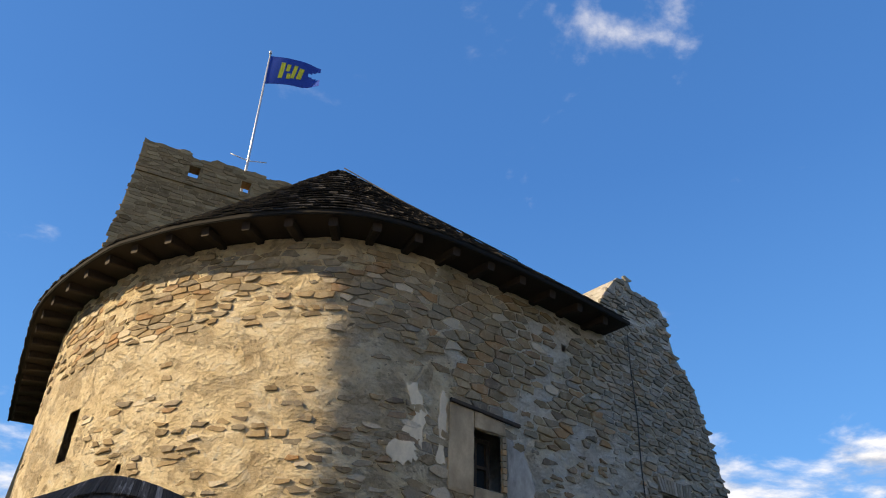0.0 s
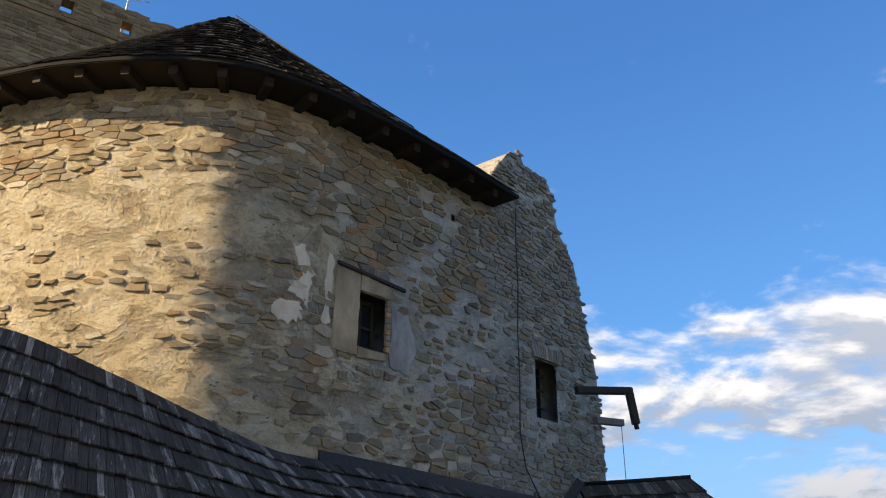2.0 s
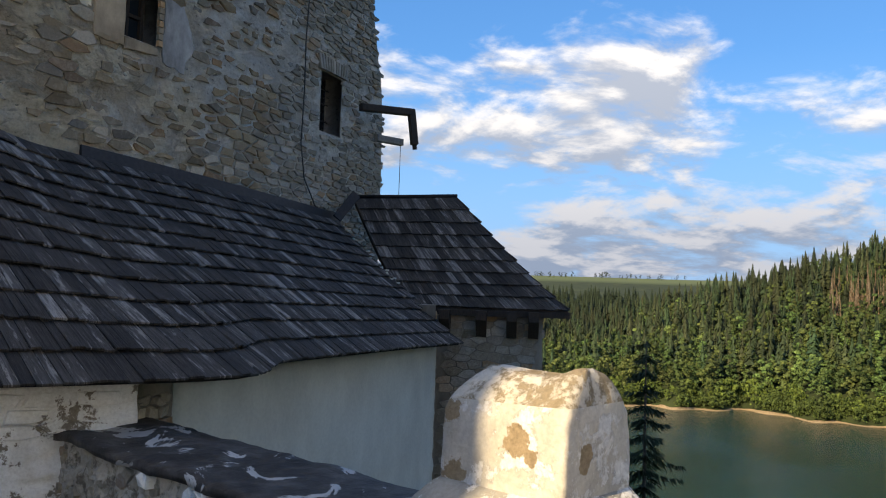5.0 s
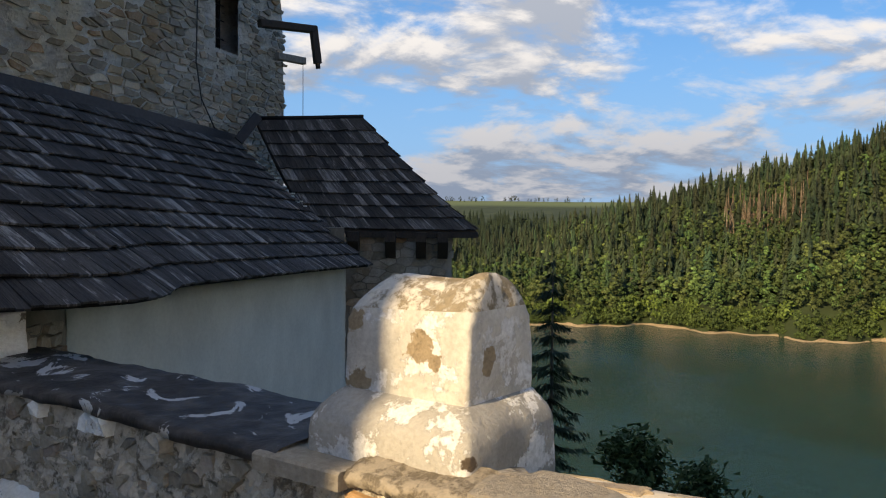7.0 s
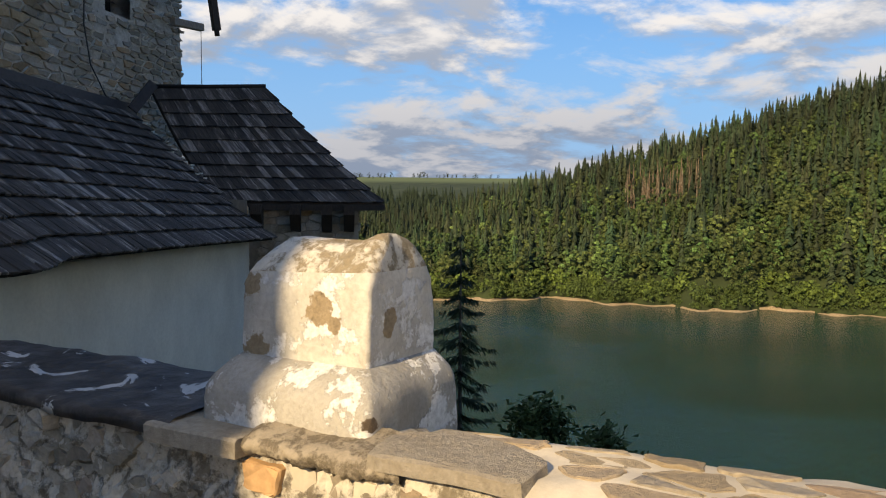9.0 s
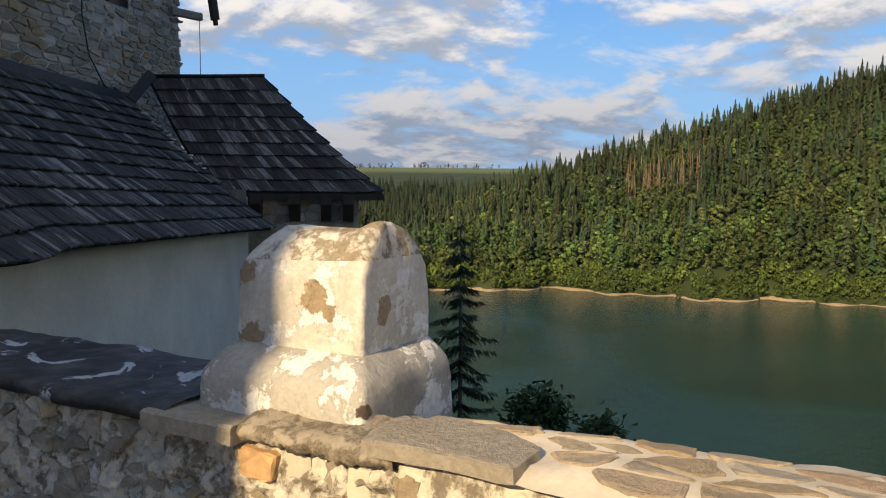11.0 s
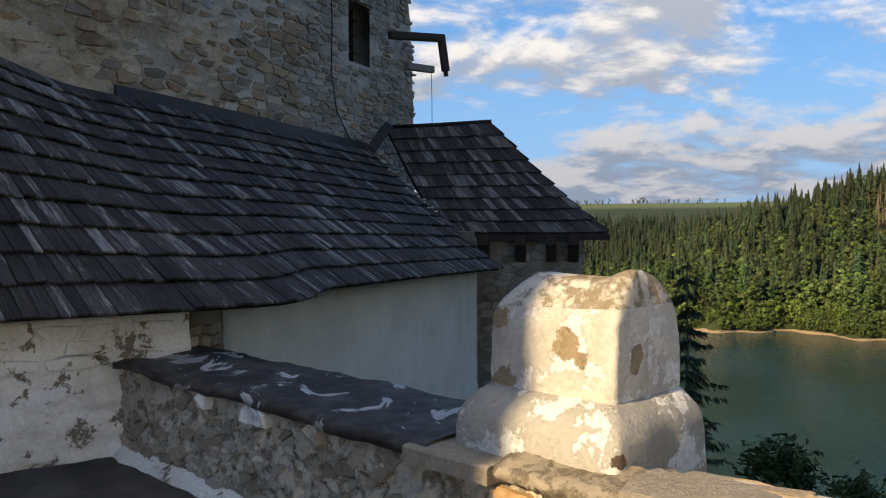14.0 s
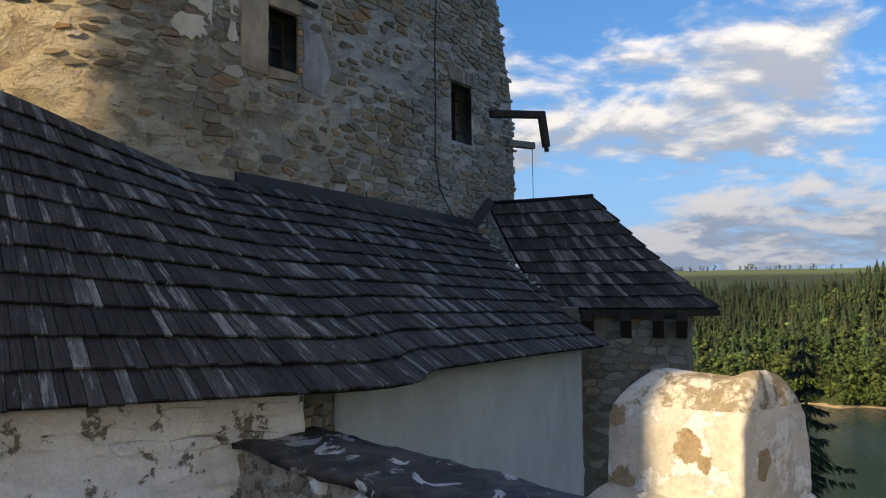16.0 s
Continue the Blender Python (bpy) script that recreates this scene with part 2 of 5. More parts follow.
LIME_WALL = peeling_material("limewashed_wall", (0.84, 0.855, 0.83), (0.30, 0.27, 0.215), 5.0, 0.565, 0.60, (), (0.60, 0.58, 0.51))


def plain_plaster(name, col, spread=0.12):
    m, k, b, pos = material(name, 0.9)
    n = k.noise(k.scaled(pos, (1, 1, 0.5)), 2.2, 6, 0.6)
    fine = k.noise(pos, 30, 5, 0.6)
    c = k.ramp(n, [(0.3, tuple(v * (1 - spread * 1.8) for v in col)), (0.68, tuple(v * (1 + spread) for v in col))])
    c = k.mix(0.25, c, k.ramp(fine, [(0.3, (0.6, 0.6, 0.6)), (0.6, (1, 1, 1))]), 'MULTIPLY')
    k.link(c, b.inputs["Base Color"])
    bump(k, b, k.math('ADD', n, k.math('MULTIPLY', fine, 0.3)), 0.35, 0.02)
    return m


GREY_PLASTER = plain_plaster("grey_white_plaster", (0.60, 0.605, 0.535), 0.08)
PANEL = plain_plaster("beige_plaster", (0.43, 0.335, 0.22), 0.32)
GREY_PATCH = plain_plaster("grey_patch", (0.42, 0.41, 0.38), 0.4)
PARAPET_MORTAR = peeling_material("smeared_mortar", (0.58, 0.53, 0.44), (0.24, 0.205, 0.155), 9.5, 0.47, 0.60, (), (0.36, 0.315, 0.25))
OLD_MORTAR = peeling_material("old_mortar", (0.34, 0.29, 0.22), (0.20, 0.165, 0.12), 11.0, 0.46, 0.58, (), (0.24, 0.205, 0.155))
MORTAR = plain_plaster("pale_mortar", (0.60, 0.53, 0.42), 0.2)
PALE_PLASTER = plain_plaster("pale_plaster", (0.70, 0.61, 0.46), 0.25)
DARK_MORTAR = plain_plaster("dark_mortar", (0.27, 0.245, 0.20), 0.3)
EARTH_FLOOR = plain_plaster("dark_paving", (0.085, 0.08, 0.075), 0.35)
SAND = plain_plaster("bank_sand", (0.34, 0.255, 0.155), 0.3)
# pale tone for the unseen floor that reflects sun into the shade
BOUNCE_FLOOR = plain_plaster("bounce_paving", (0.44, 0.39, 0.31), 0.25)


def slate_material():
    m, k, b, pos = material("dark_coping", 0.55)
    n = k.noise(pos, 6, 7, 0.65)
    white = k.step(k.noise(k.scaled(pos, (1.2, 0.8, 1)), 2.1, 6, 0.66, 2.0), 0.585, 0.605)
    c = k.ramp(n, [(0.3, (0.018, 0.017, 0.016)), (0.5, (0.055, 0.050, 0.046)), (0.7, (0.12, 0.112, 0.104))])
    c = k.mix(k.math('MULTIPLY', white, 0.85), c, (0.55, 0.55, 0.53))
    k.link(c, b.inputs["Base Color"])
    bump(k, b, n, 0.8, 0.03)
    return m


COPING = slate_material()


def simple(name, col, rough=0.6, metal=0.0):
    m, k, b, pos = material(name, rough, metal)
    n = k.noise(pos, 20, 4)
    k.link(k.ramp(n, [(0.3, tuple(v * 0.75 for v in col)), (0.7, tuple(v * 1.2 for v in col))]), b.inputs["Base Color"])
    return m


IRON = simple("dark_iron", (0.03, 0.028, 0.027), 0.5, 0.4)
METAL = simple("grey_metal", (0.55, 0.56, 0.58), 0.4, 0.7)
FLASHING = simple("dark_flashing", (0.035, 0.032, 0.033), 0.45, 0.2)
BRICK = simple("orange_brick", (0.46, 0.285, 0.145), 0.95)
FLAG_BLUE = simple("blue_cloth", (0.02, 0.07, 0.38), 0.8)
FLAG_YELLOW = simple("yellow_cloth", (0.85, 0.72, 0.06), 0.8)
# also colours the roof deck and eaves strip where shade would fall
BLACK = simple("dark_interior", (0.012, 0.011, 0.010), 0.9)
GLASS = bpy.data.materials.new("window_glass")
GLASS.use_nodes = True
gb = GLASS.node_tree.nodes["Principled BSDF"]
gb.inputs["Base Color"].default_value = (0.02, 0.025, 0.03, 1)
gb.inputs["Roughness"].default_value = 0.08


def foliage_material(name):
    m, k, b, pos = material(name, 0.75)
    at = k.add("ShaderNodeVertexColor")
    at.layer_name = "tint"
    r = k.add("ShaderNodeNewGeometry").outputs["Random Per Island"]
    c = k.mix(1.0, at.outputs["Color"], k.ramp(r, [(0.0, (0.55, 0.58, 0.5)), (1.0, (1.35, 1.3, 1.2))]), 'MULTIPLY')
    k.link(c, b.inputs["Base Color"])
    return m


FOLIAGE = foliage_material("foliage")
BARK = simple("bark", (0.11, 0.085, 0.06), 0.9)


def ground_material():
    m, k, b, pos = material("forest_ground", 0.95)
    n = k.noise(pos, 0.05, 8, 0.6)
    c = k.ramp(n, [(0.3, (0.018, 0.026, 0.010)), (0.55, (0.035, 0.05, 0.016)), (0.75, (0.07, 0.08, 0.03))])
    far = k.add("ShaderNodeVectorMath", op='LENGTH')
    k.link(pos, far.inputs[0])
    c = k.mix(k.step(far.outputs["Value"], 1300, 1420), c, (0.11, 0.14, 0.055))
    k.link(c, b.inputs["Base Color"])
    return m


GROUND = ground_material()


def water_material():
    m, k, b, pos = material("lake_water", 0.10)
    b.inputs["Specular IOR Level"].default_value = 0.5
    b.inputs["IOR"].default_value = 1.33
    n = k.noise(pos, 0.02, 3)
    k.link(k.ramp(n, [(0.3, (0.009, 0.032, 0.020)), (0.7, (0.013, 0.042, 0.025))]), b.inputs["Base Color"])
    calm = k.step(k.noise(pos, 0.012, 4, 0.6), 0.35, 0.62)
    w = k.math('ADD', k.noise(k.scaled(pos, (0.55, 1.5, 1)), 0.42, 4, 0.65), k.math('MULTIPLY', k.noise(k.scaled(pos, (0.8, 1.5, 1)), 2.2, 3, 0.6), 0.35))
    bump(k, b, k.math('MULTIPLY', w, k.math('ADD', calm, 0.35)), 1.0, 1.5)
    return m


WATER = water_material()


# ---- mesh helpers ----
def mesh_object(name, verts, faces, m, parent=None, label="", smooth=False, kind=""):
    me = bpy.data.meshes.new(name)
    me.from_pydata([tuple(v) for v in verts], [], [tuple(f) for f in faces])
    me.materials.append(m)
    if smooth:
        me.shade_smooth()
    me.update()
    ob = new(name, me)
    if parent:
        ob.parent = parent
    if label or kind:
        tagged(ob, label=label, kind=kind)
    return ob


def prism_data(plan, z0, z1):
    n = len(plan)
    v = [(p[0], p[1], z0) for p in plan] + [(p[0], p[1], z1) for p in plan]
    f = [(i, (i + 1) % n, n + (i + 1) % n, n + i) for i in range(n)] + [tuple(range(n))[::-1], tuple(range(n, 2 * n))]
    return v, f


def prism(name, plan, z0, z1, m, parent=None, label=""):
    area = sum(plan[i - 1][0] * plan[i][1] - plan[i][0] * plan[i - 1][1] for i in range(len(plan)))
    return mesh_object(name, *prism_data(plan if area > 0 else plan[::-1], z0, z1), m, parent, label)


def beam_data(a, b, w, h, up=Vector((0, 0, 1)), bevel=0.12):
    """A squared timber from a to b, its long edges chamfered."""
    a, b = Vector(a), Vector(b)
    d = (b - a).normalized()
    s = d.cross(up).normalized()
    t = s.cross(d)
    c = bevel * min(w, h)
    ring = [(-w / 2 + c, -h / 2), (w / 2 - c, -h / 2), (w / 2, -h / 2 + c), (w / 2, h / 2 - c), (w / 2 - c, h / 2), (-w / 2 + c, h / 2), (-w / 2, h / 2 - c), (-w / 2, -h / 2 + c)]
    v = [p + s * x + t * y for p in (a, b) for x, y in ring]
    f = [(i, (i + 1) % 8, 8 + (i + 1) % 8, 8 + i) for i in range(8)] + [tuple(range(8))[::-1], tuple(range(8, 16))]
    return v, f


def beam(name, a, b, w, h, m, parent=None, label="", up=Vector((0, 0, 1))):
    return mesh_object(name, *beam_data(a, b, w, h, up), m, parent, label)


def tube(name, pts, r, m, parent=None, label="", sides=8, taper=1.0):
    pts = [Vector(p) for p in pts]
    v, f = [], []
    for i, p in enumerate(pts):
        d = (pts[min(i + 1, len(pts) - 1)] - pts[max(i - 1, 0)]).normalized()
        s = d.cross(Vector((0.3, 0.2, 1)) if abs(d.z) < 0.9 else Vector((1, 0, 0))).normalized()
        t = d.cross(s)
        rr = r * (1 + (taper - 1) * i / (len(pts) - 1))
        v += [p + (s * math.cos(k * math.tau / sides) + t * math.sin(k * math.tau / sides)) * rr for k in range(sides)]
    for i in range(len(pts) - 1):
        f += [(i * sides + k, i * sides + (k + 1) % sides, (i + 1) * sides + (k + 1) % sides, (i + 1) * sides + k) for k in range(sides)]
    f += [tuple(range(sides))[::-1], tuple(range((len(pts) - 1) * sides, len(pts) * sides))]
    return mesh_object(name, v, f, m, parent, label, True)


def spline(pts, step=0.05):
    """Points at even steps along a smooth curve through pts."""
    P = np.array(pts, float)
    P = np.vstack([2 * P[0] - P[1], P, 2 * P[-1] - P[-2]])
    out = []
    for i in range(1, len(P) - 2):
        p0, p1, p2, p3 = P[i - 1:i + 3]
        n = max(2, int(np.linalg.norm(p2 - p1) / step))
        for j in range(n):
            t = j / n
            out.append(0.5 * (2 * p1 + (p2 - p0) * t + (2 * p0 - 5 * p1 + 4 * p2 - p3) * t * t + (3 * p1 - p0 - 3 * p2 + p3) * t ** 3))
    out.append(P[-2])
    return np.array(out)


def arc_length(c):
    return np.r_[0, np.cumsum(np.linalg.norm(np.diff(c, axis=0), axis=1))]


def cut(poly, px, py, nx, ny):
    """The part of a polygon on the near side of a line."""
    out = []
    for i in range(len(poly)):
        a, b = poly[i - 1], poly[i]
        da = (a[0] - px) * nx + (a[1] - py) * ny
        db = (b[0] - px) * nx + (b[1] - py) * ny
        if (da <= 0) != (db <= 0):
            t = da / (da - db)
            out.append((a[0] + (b[0] - a[0]) * t, a[1] + (b[1] - a[1]) * t))
        if db <= 0:
            out.append(b)
    return out


def rubble(x0, x1, y0, y1, cw, ch, jitter, rng):
    """Irregular stones that fill a rectangle in rough courses: a list of polygons."""
    k = cw / ch
    nx, ny = max(1, int((x1 - x0) / cw)), max(1, int((y1 - y0) / ch))
    pts = {}
    for j in range(-2, ny + 2):
        shift = rng.random()
        for i in range(-2, nx + 2):
            pts[i, j] = ((i + shift + rng.uniform(-jitter, jitter)) * cw, (j + 0.5 + rng.uniform(-jitter, jitter)) * ch * k)
    out = []
    for j in range(ny):
        for i in range(nx):
            cx, cy = pts[i, j]
            poly = [(cx - 2 * cw, cy - 2 * cw), (cx + 2 * cw, cy - 2 * cw), (cx + 2 * cw, cy + 2 * cw), (cx - 2 * cw, cy + 2 * cw)]
            for dj in (-2, -1, 0, 1, 2):
                for di in (-2, -1, 0, 1, 2):
                    q = pts.get((i + di, j + dj))
                    if q is None or (di == 0 and dj == 0):
                        continue
                    poly = cut(poly, (cx + q[0]) / 2, (cy + q[1]) / 2, q[0] - cx, q[1] - cy)
                    if not poly:
                        break
                if not poly:
                    break
            if len(poly) >= 3:
                out.append([(x0 + a, y0 + b / k) for a, b in poly])
    return out


def rounded(poly):
    """Corners of an outline cut once."""
    out = []
    for i in range(len(poly)):
        (ax, ay), (bx, by) = poly[i - 1], poly[i]
        out += [(ax * 0.78 + bx * 0.22, ay * 0.78 + by * 0.22), (ax * 0.22 + bx * 0.78, ay * 0.22 + by * 0.78)]
    return out


def ragged(poly, rng, amount, n=7):
    """An outline broken into short uneven steps."""
    out = []
    for i in range(len(poly)):
        (ax, ay), (bx, by) = poly[i - 1], poly[i]
        for k in range(n):
            t = k / n
            out.append((ax + (bx - ax) * t + rng.uniform(-amount, amount), ay + (by - ay) * t + rng.uniform(-amount, amount)))
    return out


def stone_data(poly, place, gap, height, rng):
    """One stone: its outline sunk in the joint, its face proud and a little smaller. place(x, y, out) gives the point."""
    cx = sum(p[0] for p in poly) / len(poly)
    cy = sum(p[1] for p in poly) / len(poly)
    v, rings = [], []
    for shrink, out in ((1.0, -0.035), (0.985, height - 0.3 * abs(height)), (0.90, height)):
        ring = []
        for x, y in poly:
            dx, dy = x - cx, y - cy
            r = max(1e-4, math.hypot(dx, dy))
            s = shrink * max(0.2, (r - gap) / r)
            ring.append(len(v))
            v.append(place(cx + dx * s, cy + dy * s, out + (rng.uniform(-0.2, 0.2) * abs(height) if out > -0.03 else 0)))
        rings.append(ring)
    f = []
    n = len(poly)
    for a, b in zip(rings, rings[1:]):
        f += [(a[i], a[(i + 1) % n], b[(i + 1) % n], b[i]) for i in range(n)]
    f.append(tuple(rings[-1]))
    return v, f


class Heap:
    """Gathers many small pieces into one mesh."""

    def __init__(self):
        self.v, self.f = [], []

    def put(self, data):
        o = len(self.v)
        self.v += data[0]
        self.f += [tuple(i + o for i in face) for face in data[1]]

    def make(self, name, m, parent, label="", kind="stuff"):
        if self.v:
            return mesh_object(name, self.v, self.f, m, parent, label, kind=kind)


# ---- the tower: plan curve of its eaves, wall set back under them ----
EAVE_Z = 7.71
EAVE = spline([(-10.08, 16.19), (-8.18, 12.86), (-6.85, 10.72), (-5.29, 9.22), (-4.47, 8.76), (-3.75, 8.46), (-2.6, 8.18), (-1.61, 8.13), (-0.72, 8.42), (0.21, 9.01), (1.54, 10.07), (2.73, 11.13)])
tan = np.gradient(EAVE, axis=0)
tan /= np.linalg.norm(tan, axis=1)[:, None]
EAVE_N = np.c_[tan[:, 1], -tan[:, 0]]
WALLC = EAVE - EAVE_N * 0.55
end_dir = (WALLC[-1] - WALLC[-20]) / np.linalg.norm(WALLC[-1] - WALLC[-20])
WALLC = np.vstack([WALLC] + [WALLC[-1] + end_dir * d for d in np.arange(0.25, 4.01, 0.25)])
WALL_L = arc_length(WALLC)
wt = np.gradient(WALLC, axis=0)
wt /= np.linalg.norm(wt, axis=1)[:, None]
WALL_N = np.c_[wt[:, 1], -wt[:, 0]]
TOP_S = [0, 16.7, 16.82, 17.04, 17.33, 17.68, 17.84, 18.34, 18.64, 18.80, 18.84, 19.06, 19.43, 19.52, 19.70, 20.02, 20.10, 20.16]
TOP_Z = [7.66, 7.66, 8.44, 8.69, 9.03, 9.18, 8.92, 9.0, 8.89, 8.62, 8.15, 7.84, 7.5, 7.2, 6.47, 5.51, 4.84, 0.0]


def wall_top(s):
    return float(np.interp(s, TOP_S, TOP_Z))


def on_wall(s, z, out):
    p = [np.interp(s, WALL_L, WALLC[:, i]) + np.interp(s, WALL_L, WALL_N[:, i]) * out for i in (0, 1)]
    return (float(p[0]), float(p[1]), z)


HOLES = [(7.55, 7.85, 4.86, 5.60), (13.88, 14.35, 4.56, 5.31), (17.95, 18.60, 4.28, 5.28), (15.69, 15.79, 7.03, 7.15), (9.06, 9.14, 4.5, 4.62)]
S_LINES = sorted(set(np.round(np.concatenate([np.arange(3.0, 20.16, 0.075)] + [np.array(h[:2]) for h in HOLES]), 4)) | {20.16})
Z_LINES = sorted(set(np.round(np.concatenate([np.arange(0.0, 9.3, 0.075)] + [np.array(h[2:]) for h in HOLES]), 4)))


def build_tower():
    verts, faces, index = [], [], {}

    def vert(i, j):
        if (i, j) not in index:
            s, z = S_LINES[i], min(Z_LINES[j], wall_top(S_LINES[i]))
            edge = any(h[0] - 0.01 < s < h[1] + 0.01 and h[2] - 0.01 < z < h[3] + 0.01 for h in HOLES)
            n = noise.fractal(Vector((s * 2.4, z * 3.6, 3.1)), 0.7, 2.0, 6)
            f = noise.noise(Vector((s * 9, z * 9, 0)))
            index[i, j] = len(verts)
            verts.append(on_wall(s, z, (0 if edge else n * 0.026 + f * 0.012) - 0.015))
        return index[i, j]

    for i in range(len(S_LINES) - 1):
        for j in range(len(Z_LINES) - 1):
            sm, zm = (S_LINES[i] + S_LINES[i + 1]) / 2, (Z_LINES[j] + Z_LINES[j + 1]) / 2
            if Z_LINES[j] >= max(wall_top(S_LINES[i]), wall_top(S_LINES[i + 1])) - 0.002:
                continue
            if any(h[0] < sm < h[1] and h[2] < zm < h[3] for h in HOLES):
                continue
            faces.append((vert(i, j), vert(i + 1, j), vert(i + 1, j + 1), vert(i, j + 1)))
    # top and reveals give the wall its thickness
    for i in range(len(S_LINES) - 1):
        a, b = S_LINES[i], S_LINES[i + 1]
        if b < 16.5:
            continue
        o = len(verts)
        verts += [on_wall(a, wall_top(a), -0.015), on_wall(b, wall_top(b), -0.015), on_wall(b, wall_top(b), -1.0), on_wall(a, wall_top(a), -1.0)]
        faces.append((o, o + 1, o + 2, o + 3))
        verts += [on_wall(a, 0, -1.0), on_wall(b, 0, -1.0)]
        faces.append((o + 4, o + 3, o + 2, o + 5))
    for s0, s1, z0, z1 in HOLES:
        c = [(s0, z0), (s1, z0), (s1, z1), (s0, z1)]
        o = len(verts)
        verts += [on_wall(s, z, d) for d in (-0.015, -0.45) for s, z in c]
        faces += [(o + k, o + 4 + k, o + 4 + (k + 1) % 4, o + (k + 1) % 4) for k in range(4)]
    me = bpy.data.meshes.new("weld")
    me.from_pydata(verts, [], faces)
    bm = bmesh.new()
    bm.from_mesh(me)
    bmesh.ops.remove_doubles(bm, verts=bm.verts, dist=0.0005)
    bm.verts.index_update()
    verts = [v.co.copy() for v in bm.verts]
    faces = [[v.index for v in f.verts] for f in bm.faces]
    bm.free()
    tower = tagged(mesh_object("round_tower", verts, faces, WALL_MAT, None, "", True), "round stone castle tower with crumbling beige plaster", "tower")
    # the solid mass behind the face
    inner = [on_wall(s, 0, -0.46) for s in np.arange(0.0, 20.0, 0.5)]
    prism("masonry_core", [p[:2] for p in inner] + [(1.0, 22.0), (-8.5, 22.0)], -12, 7.6, BLACK, tower)
    return tower


tower = build_tower()


def tower_stones():
    rng = random.Random(5)
    rest, grey_rest = Heap(), Heap()
    parts = 0
    for band, (s0, s1, cw, ch) in enumerate([(5.5, 13.2, 0.27, 0.095), (13.0, 16.6, 0.30, 0.125), (16.4, 20.3, 0.27, 0.105)]):
        for poly in rubble(s0, s1, 1.2 if band else 2.8, 9.3, cw, ch, 0.36, rng):
            cs = sum(p[0] for p in poly) / len(poly)
            cz = sum(p[1] for p in poly) / len(poly)
            if cz > wall_top(cs) + 0.02 or cs > 20.15 or (cz > 7.55 and cs < 16.8):
                continue
            if any(h[0] - 0.12 < cs < h[1] + 0.10 and h[2] - 0.05 < cz < h[3] + 0.07 for h in HOLES[:3]):
                continue
            if any(h[0] - 0.07 < cs < h[1] + 0.07 and h[2] - 0.05 < cz < h[3] + 0.05 for h in HOLES[3:]):
                continue
            if 13.40 < cs < 14.40 and 4.40 < cz < 5.62:
                continue
            # where plaster still covers the rubble few stones come through
            bare = noise.fractal(Vector((cs * 0.55, cz * 0.8, 7.7)), 1.0, 2.0, 4)
            keep = 0.46 + 0.6 * bare + 0.30 * (cs - 11.5) / 4
            if cz > 6.35 and cs < 15:
                keep += 0.45
            if 5.45 < cz < 6.25 and cs < 13.6:
                keep -= 0.45
            if cs > 14.9:
                keep += 0.10
            if 14.4 < cs < 15.0 and 4.3 < cz < 5.35:
                keep -= 0.35
            if rng.random() > keep:
                continue
            sunk = max(0.0, 1 - keep)
            h = rng.uniform(-0.004, 0.014) - 0.004 * sunk + (0.006 if cs > 14.5 else 0)
            grow = 1.0 if rng.random() > 0.12 else 1.5
            mx, my = sum(p[0] for p in poly) / len(poly), sum(p[1] for p in poly) / len(poly)
            poly = [(mx + (x - mx) * (1 if keep > 0.7 else rng.uniform(0.55, 0.95)), my + (y - my) * (1 if keep > 0.7 else 0.8)) for x, y in poly]
            data = stone_data(ragged(poly, rng, 0.006, 2), on_wall, rng.uniform(0.006, 0.018) + (0.012 if cs > 14.5 else 0), h, rng)
            if parts < 300 and 14.9 < cs < 17.9 and 3.3 < cz < 6.2:
                mesh_object("stone", *data, STONE if cs < 16.6 else GREY_STONE, tower)
                parts += 1
            else:
                (rest if cs + rng.uniform(-0.8, 0.8) < 16.0 else grey_rest).put(data)
    rest.make("rubble", STONE, tower, "brown and grey rubble set in plaster")
    grey_rest.make("rubble", GREY_STONE, tower, "grey rubble of the ruined wall end")


# ---- shingled roofs ----
def pair_surface(pairs, sag=0.0):
    """A ruled roof between an eave curve and a top curve; (a, b) from 0 to 1."""
    E = np.array([p[0] for p in pairs], float)
    T = np.array([p[1] for p in pairs], float)
    both = spline(np.hstack([E, T]), 0.12)
    n = len(both)
    u = arc_length(both[:, :3])
    u /= u[-1]

    def R(a, b):
        e = np.array([np.interp(a, u, both[:, i]) for i in range(3)])
        t = np.array([np.interp(a, u, both[:, i + 3]) for i in range(3)])
        p = e + (t - e) * b
        p[2] -= sag * math.sin(math.pi * min(1, max(0, b)))
        return Vector(p)

    length = lambda b: float(arc_length(both[:, :3] * (1 - b) + both[:, 3:] * b)[-1])
    return R, length


def grain_uv(ob, boards):
    """Texture coordinates in metres along each board, eight corners a board."""
    if ob is None:
        return
    corner = np.array([(u + w * x, t + h * y) for u, t, w, h in boards for x, y in ((0, 0), (1, 0), (1, 1), (0, 1)) * 2])
    at = np.zeros(len(ob.data.loops), dtype=np.int32)
    ob.data.loops.foreach_get("vertex_index", at)
    ob.data.uv_layers.new(name="grain").data.foreach_set("uv", corner[at].astype(np.float32).ravel())


